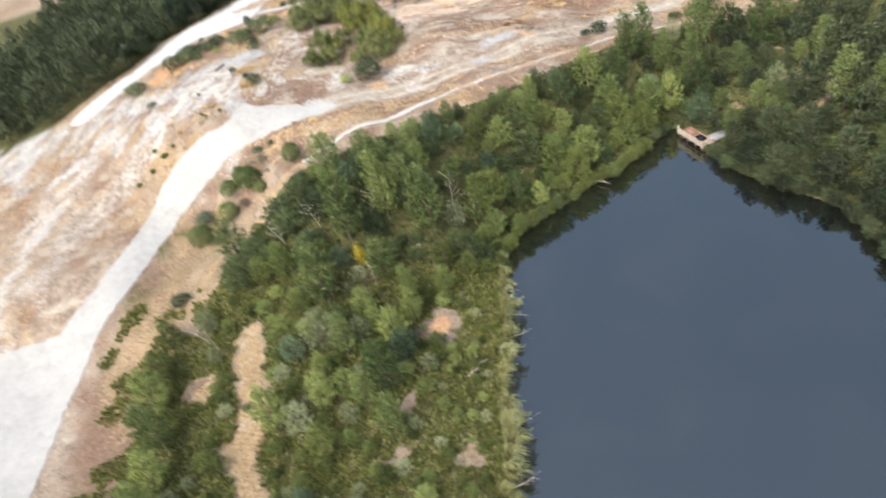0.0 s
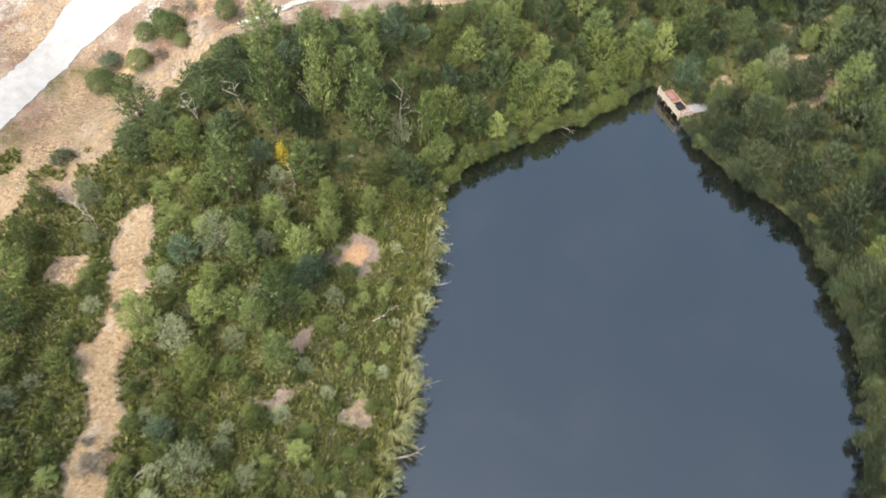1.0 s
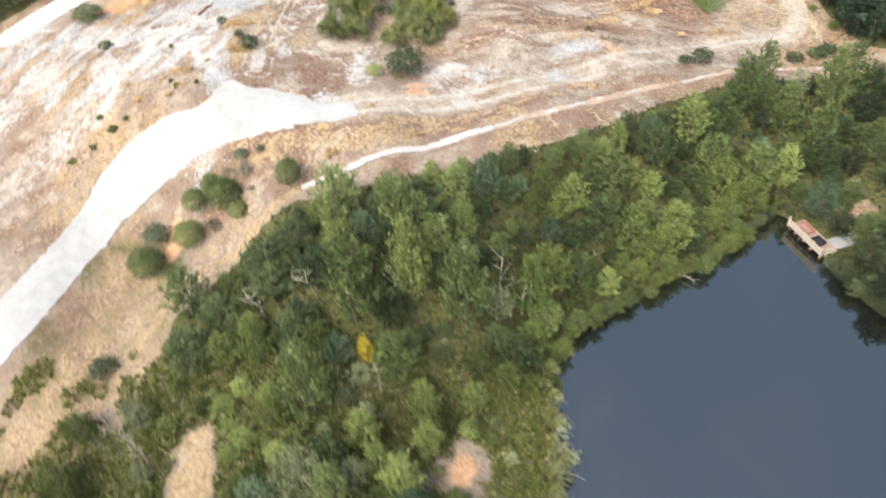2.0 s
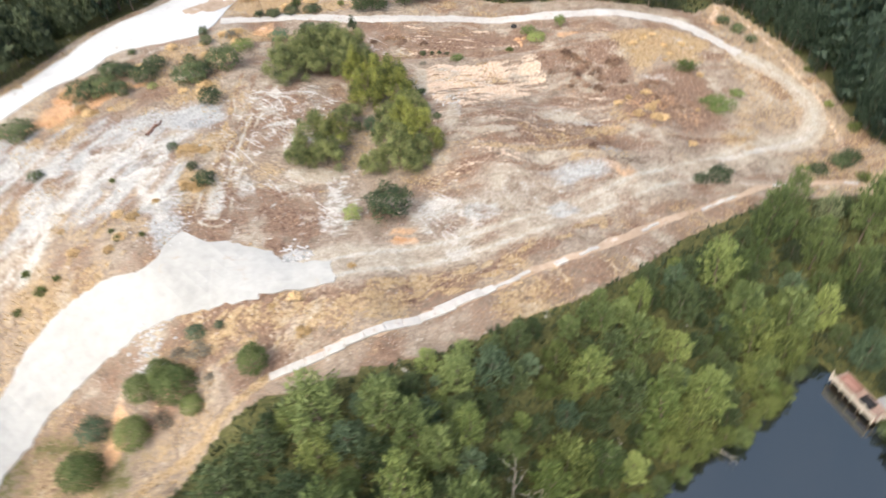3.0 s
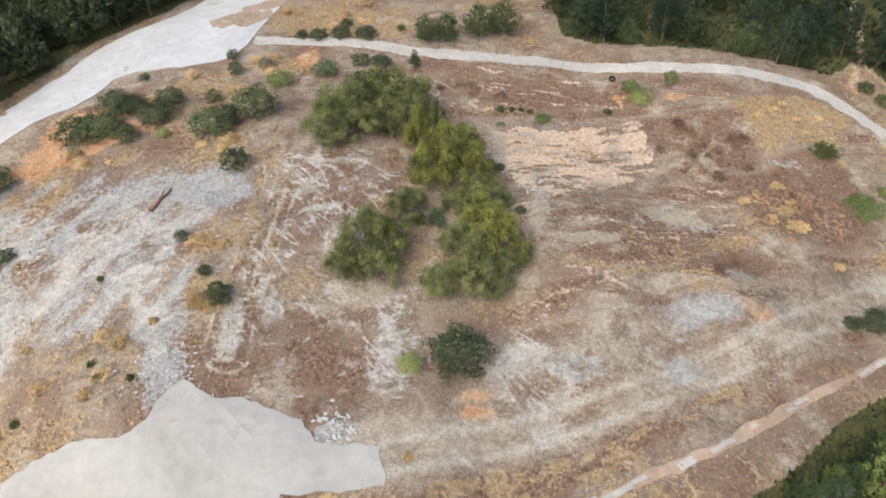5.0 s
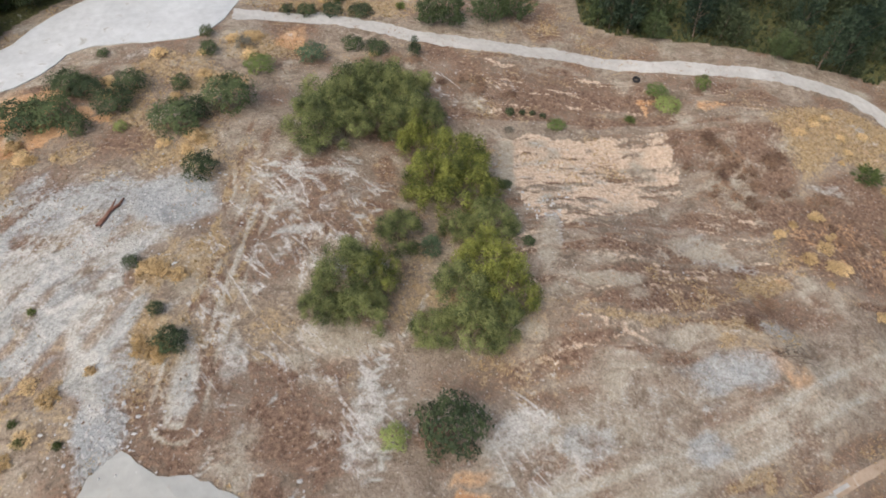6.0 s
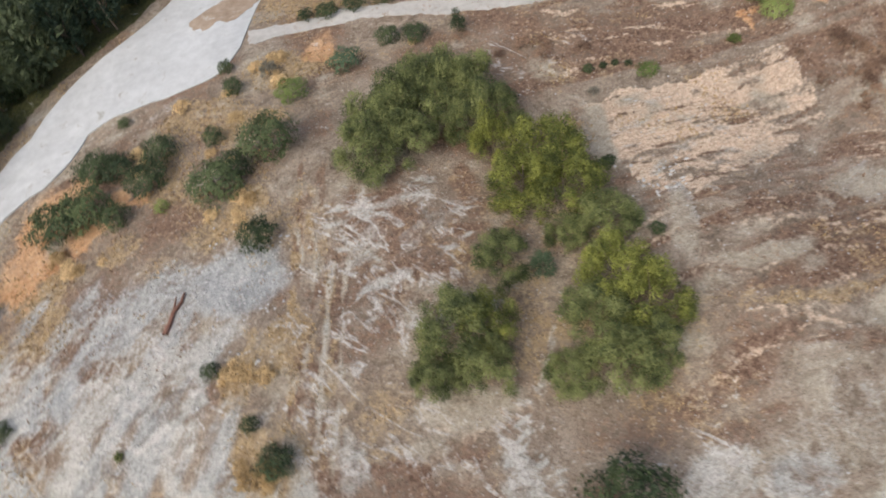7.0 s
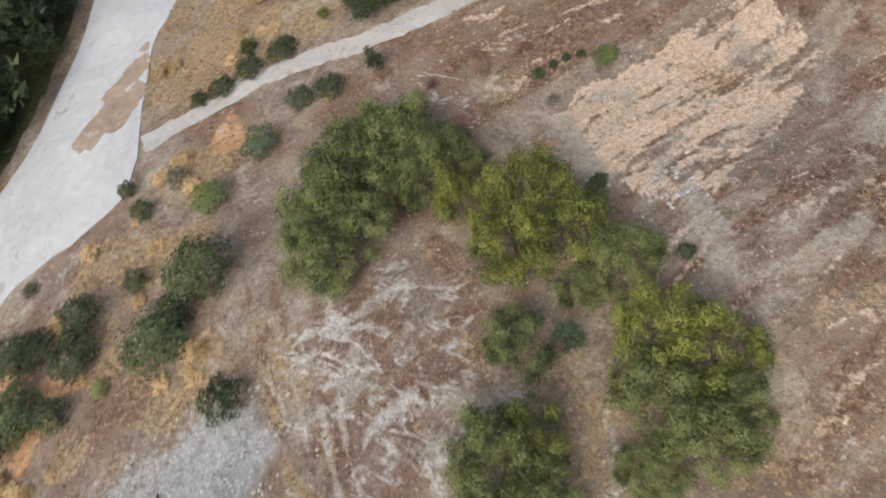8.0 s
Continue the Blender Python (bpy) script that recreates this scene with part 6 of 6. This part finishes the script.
def jetty():
    base = new("jetty")
    half, wide = 2.2, 0.85
    for k in range(11):
        x = -half + 0.2 + k * 0.4
        part("plank", mesh_from("plank", *soft_box((x - 0.185, -wide, 0.52), (x + 0.185, wide, 0.58), 0.012), TIMBER), base)
    for y in (-0.7, 0.7):
        part("beam", mesh_from("beam", *soft_box((-half, y - 0.07, 0.36), (half, y + 0.07, 0.515), 0.012), TIMBER), base)
    for x in (-2.0, -0.7, 0.7, 2.0):
        for y in (-0.7, 0.7):
            part("pile", mesh_from("pile", *tube([(x, y, -1.6), (x, y, 0.36)], [0.09, 0.08], 8), BARK), base)
    # low pale wall of boards along the water, with posts
    for x in (-2.15, -1.1, 0.0, 1.1, 2.15):
        part("post", mesh_from("post", *soft_box((x - 0.05, -wide - 0.1, 0.3), (x + 0.05, -wide - 0.005, 1.35), 0.01), PALE_WOOD), base)
    for z in (0.72, 0.98, 1.24):
        part("rail", mesh_from("rail", *soft_box((-half, -wide - 0.16, z - 0.075), (half, -wide - 0.105, z + 0.075), 0.01), PALE_WOOD), base)
    for y in (-0.4, 0.3):
        part("post", mesh_from("post", *soft_box((half + 0.005, y - 0.05, 0.3), (half + 0.1, y + 0.05, 1.35), 0.01), PALE_WOOD), base)
    for z in (0.80, 1.24):
        part("rail", mesh_from("rail", *soft_box((half + 0.105, -wide, z - 0.06), (half + 0.15, 0.5, z + 0.06), 0.01), PALE_WOOD), base)
    part("post", mesh_from("post", *soft_box((-half - 0.1, -0.8, 0.3), (-half - 0.01, -0.7, 1.4), 0.01), PALE_WOOD), base)
    # gangway to the bank
    rise = []
    for k in range(8):
        at = dock @ Vector((1.4, wide + 0.02 + k * 0.36, 0))
        rise.append(max(0.55, ground_z(at.x, at.y) + 0.14))
    for k in range(7):
        long, y = math.hypot(0.36, rise[k + 1] - rise[k]), wide + 0.2 + k * 0.36
        board = part("plank", mesh_from("plank", *soft_box((-0.66, -long / 2 + 0.01, -0.03), (0.66, long / 2 - 0.01, 0.03), 0.012), GREY_WOOD), base, "grey weathered gangway board")
        board.matrix_basis = pose(1.38, y, (rise[k] + rise[k + 1]) / 2, math.degrees(math.atan2(rise[k + 1] - rise[k], 0.36)), 0, 0)
    for x in (0.85, 1.9):
        part("beam", mesh_from("beam", *soft_box((x - 0.05, wide, 0.40), (x + 0.05, wide + 2.6, 0.515), 0.01), TIMBER), base)
    return tagged(base, "weathered brown timber jetty with pale board rail", "jetty")


jetty().matrix_basis = dock


def open_crate(x, y, long, wide, tall, mat, name, label):
    """An open-topped box of boards."""
    base = new(name)
    z = 0.585
    for lo, hi in (((-long / 2, -wide / 2, z), (long / 2, -wide / 2 + 0.05, z + tall)), ((-long / 2, wide / 2 - 0.05, z), (long / 2, wide / 2, z + tall)),
                   ((-long / 2, -wide / 2 + 0.052, z), (-long / 2 + 0.05, wide / 2 - 0.052, z + tall)), ((long / 2 - 0.05, -wide / 2 + 0.052, z), (long / 2, wide / 2 - 0.052, z + tall))):
        part("side_panel", mesh_from("side_panel", *soft_box(lo, hi, 0.008), mat), base)
    part("bottom", mesh_from("bottom", *soft_box((-long / 2 + 0.052, -wide / 2 + 0.052, z), (long / 2 - 0.052, wide / 2 - 0.052, z + 0.04), 0.008), mat), base)
    base.matrix_basis = dock @ pose(x, y, 0, 0, 0, 3)
    return tagged(base, label, "crate")


open_crate(-1.05, 0.05, 1.5, 0.9, 0.35, RED_WOOD, "crate", "faded red wooden crate standing on the jetty")
open_crate(0.75, 0.0, 1.0, 0.8, 0.3, RUBBER, "crate", "dark open crate standing on the jetty")


# ---------------------------------------------------------------- odds and ends on the dry ground
def tyre(x, y):
    base = new("tyre")
    v, f, n, m = [], [], 20, 8
    for i in range(n):
        a = 2 * math.pi * i / n
        for j in range(m):
            b = 2 * math.pi * j / m
            r = 0.32 + 0.13 * math.cos(b)
            v.append((r * math.cos(a), r * math.sin(a), 0.14 + 0.14 * math.sin(b)))
            f.append((i * m + j, (i + 1) % n * m + j, (i + 1) % n * m + (j + 1) % m, i * m + (j + 1) % m))
    part("tread", mesh_from("tread", v, f, RUBBER, True), base)
    base.matrix_basis = pose(x, y, ground_z(x, y), 8, 6, 0) @ Matrix.Scale(0.78, 4)
    return tagged(base, "old black tyre lying on dry ground", "tyre")


tyre(16.0, 60.5)
log = [(-20.25, 40.2), (-20.05, 40.9), (-19.95, 41.5), (-19.6, 42.1), (-19.5, 42.7)]
pieces = [tube([(x, y, ground_z(x, y) + 0.1) for x, y in log], [0.14, 0.12, 0.11, 0.09, 0.05], 7)]
pieces.append(tube([(-19.95, 41.5, ground_z(-19.95, 41.5) + 0.12), (-19.85, 42.0, ground_z(-19.85, 42.0) + 0.25), (-19.9, 42.5, ground_z(-19.9, 42.5) + 0.2)], [0.07, 0.05, 0.03], 6))
pieces.append(tube([(-20.1, 40.6, ground_z(-20.1, 40.6) + 0.1), (-20.35, 40.75, ground_z(-20.35, 40.75) + 0.2)], [0.06, 0.03], 6))
tagged(new("fallen_log", mesh_from("fallen_log", *joined(pieces), RUST, True)), "rust-red rotten log lying on grey gravel", "log")
gen = random.Random(5)
brush = new("brushwood")
for k in range(14):
    x, y = 21.1 + gen.uniform(-0.9, 0.9), 34.8 + gen.uniform(-0.4, 0.4)
    z = ground_z(x, y)
    twig = tube([(x, y, z), (x + gen.uniform(-0.5, 0.5), y + gen.uniform(-0.3, 0.3), z + gen.uniform(0.1, 0.4)), (x + gen.uniform(-1, 1), y + gen.uniform(-0.5, 0.5), z + gen.uniform(0.1, 0.3))], [0.05, 0.035, 0.015], 5)
    part("branch", mesh_from("branch", *twig, BARK, True), brush)
tagged(brush, "small heap of dark cut brushwood on bare soil", "brushwood")


def stones(name, table, mat, seed, label):
    """Loose stones strewn over patches: x, y, reach, count, size."""
    gen = np.random.RandomState(seed)
    ico = [(0, 0, 1), (0.9, 0, 0.3), (0.28, 0.85, 0.3), (-0.72, 0.52, 0.3), (-0.72, -0.52, 0.3), (0.28, -0.85, 0.3), (0, 0, -0.6)]
    tri = [(0, 1, 2), (0, 2, 3), (0, 3, 4), (0, 4, 5), (0, 5, 1), (6, 2, 1), (6, 3, 2), (6, 4, 3), (6, 5, 4), (6, 1, 5)]
    vs, fs, n = [], [], 0
    for x, y, reach, count, size in table:
        px, py = x + gen.randn(count) * reach * 0.5, y + gen.randn(count) * reach * 0.5
        pz = land(px, py)
        for a, b, c in zip(px, py, pz):
            k = size * gen.uniform(0.4, 1.5) * np.array([gen.uniform(0.7, 1.4), gen.uniform(0.7, 1.4), gen.uniform(0.4, 0.8)])
            vs.append(np.array(ico) * (1 + 0.25 * gen.randn(7, 3)) * k + [a, b, c + 0.2 * k[2]])
            fs.append(np.array(tri) + n)
            n += 7
    return tagged(new(name, mesh_from(name, np.vstack(vs), np.vstack(fs), mat)), label, "stones", kind="stuff")


stones("stones", [(-17, 42.4, 4, 160, 0.08), (-16, 27, 2.4, 120, 0.09), (-6.2, 23.7, 1.1, 90, 0.12), (11, 49, 8, 120, 0.05), (-17, 18.6, 1.6, 70, 0.16), (14, 40, 8, 60, 0.05), (8, 29, 7, 50, 0.05), (-4, 35, 10, 60, 0.045), (6.8, 45, 2, 40, 0.1), (-21, 38, 5, 80, 0.08)],
       STONE, 8, "scattered pale stones and rubble on dry ground")
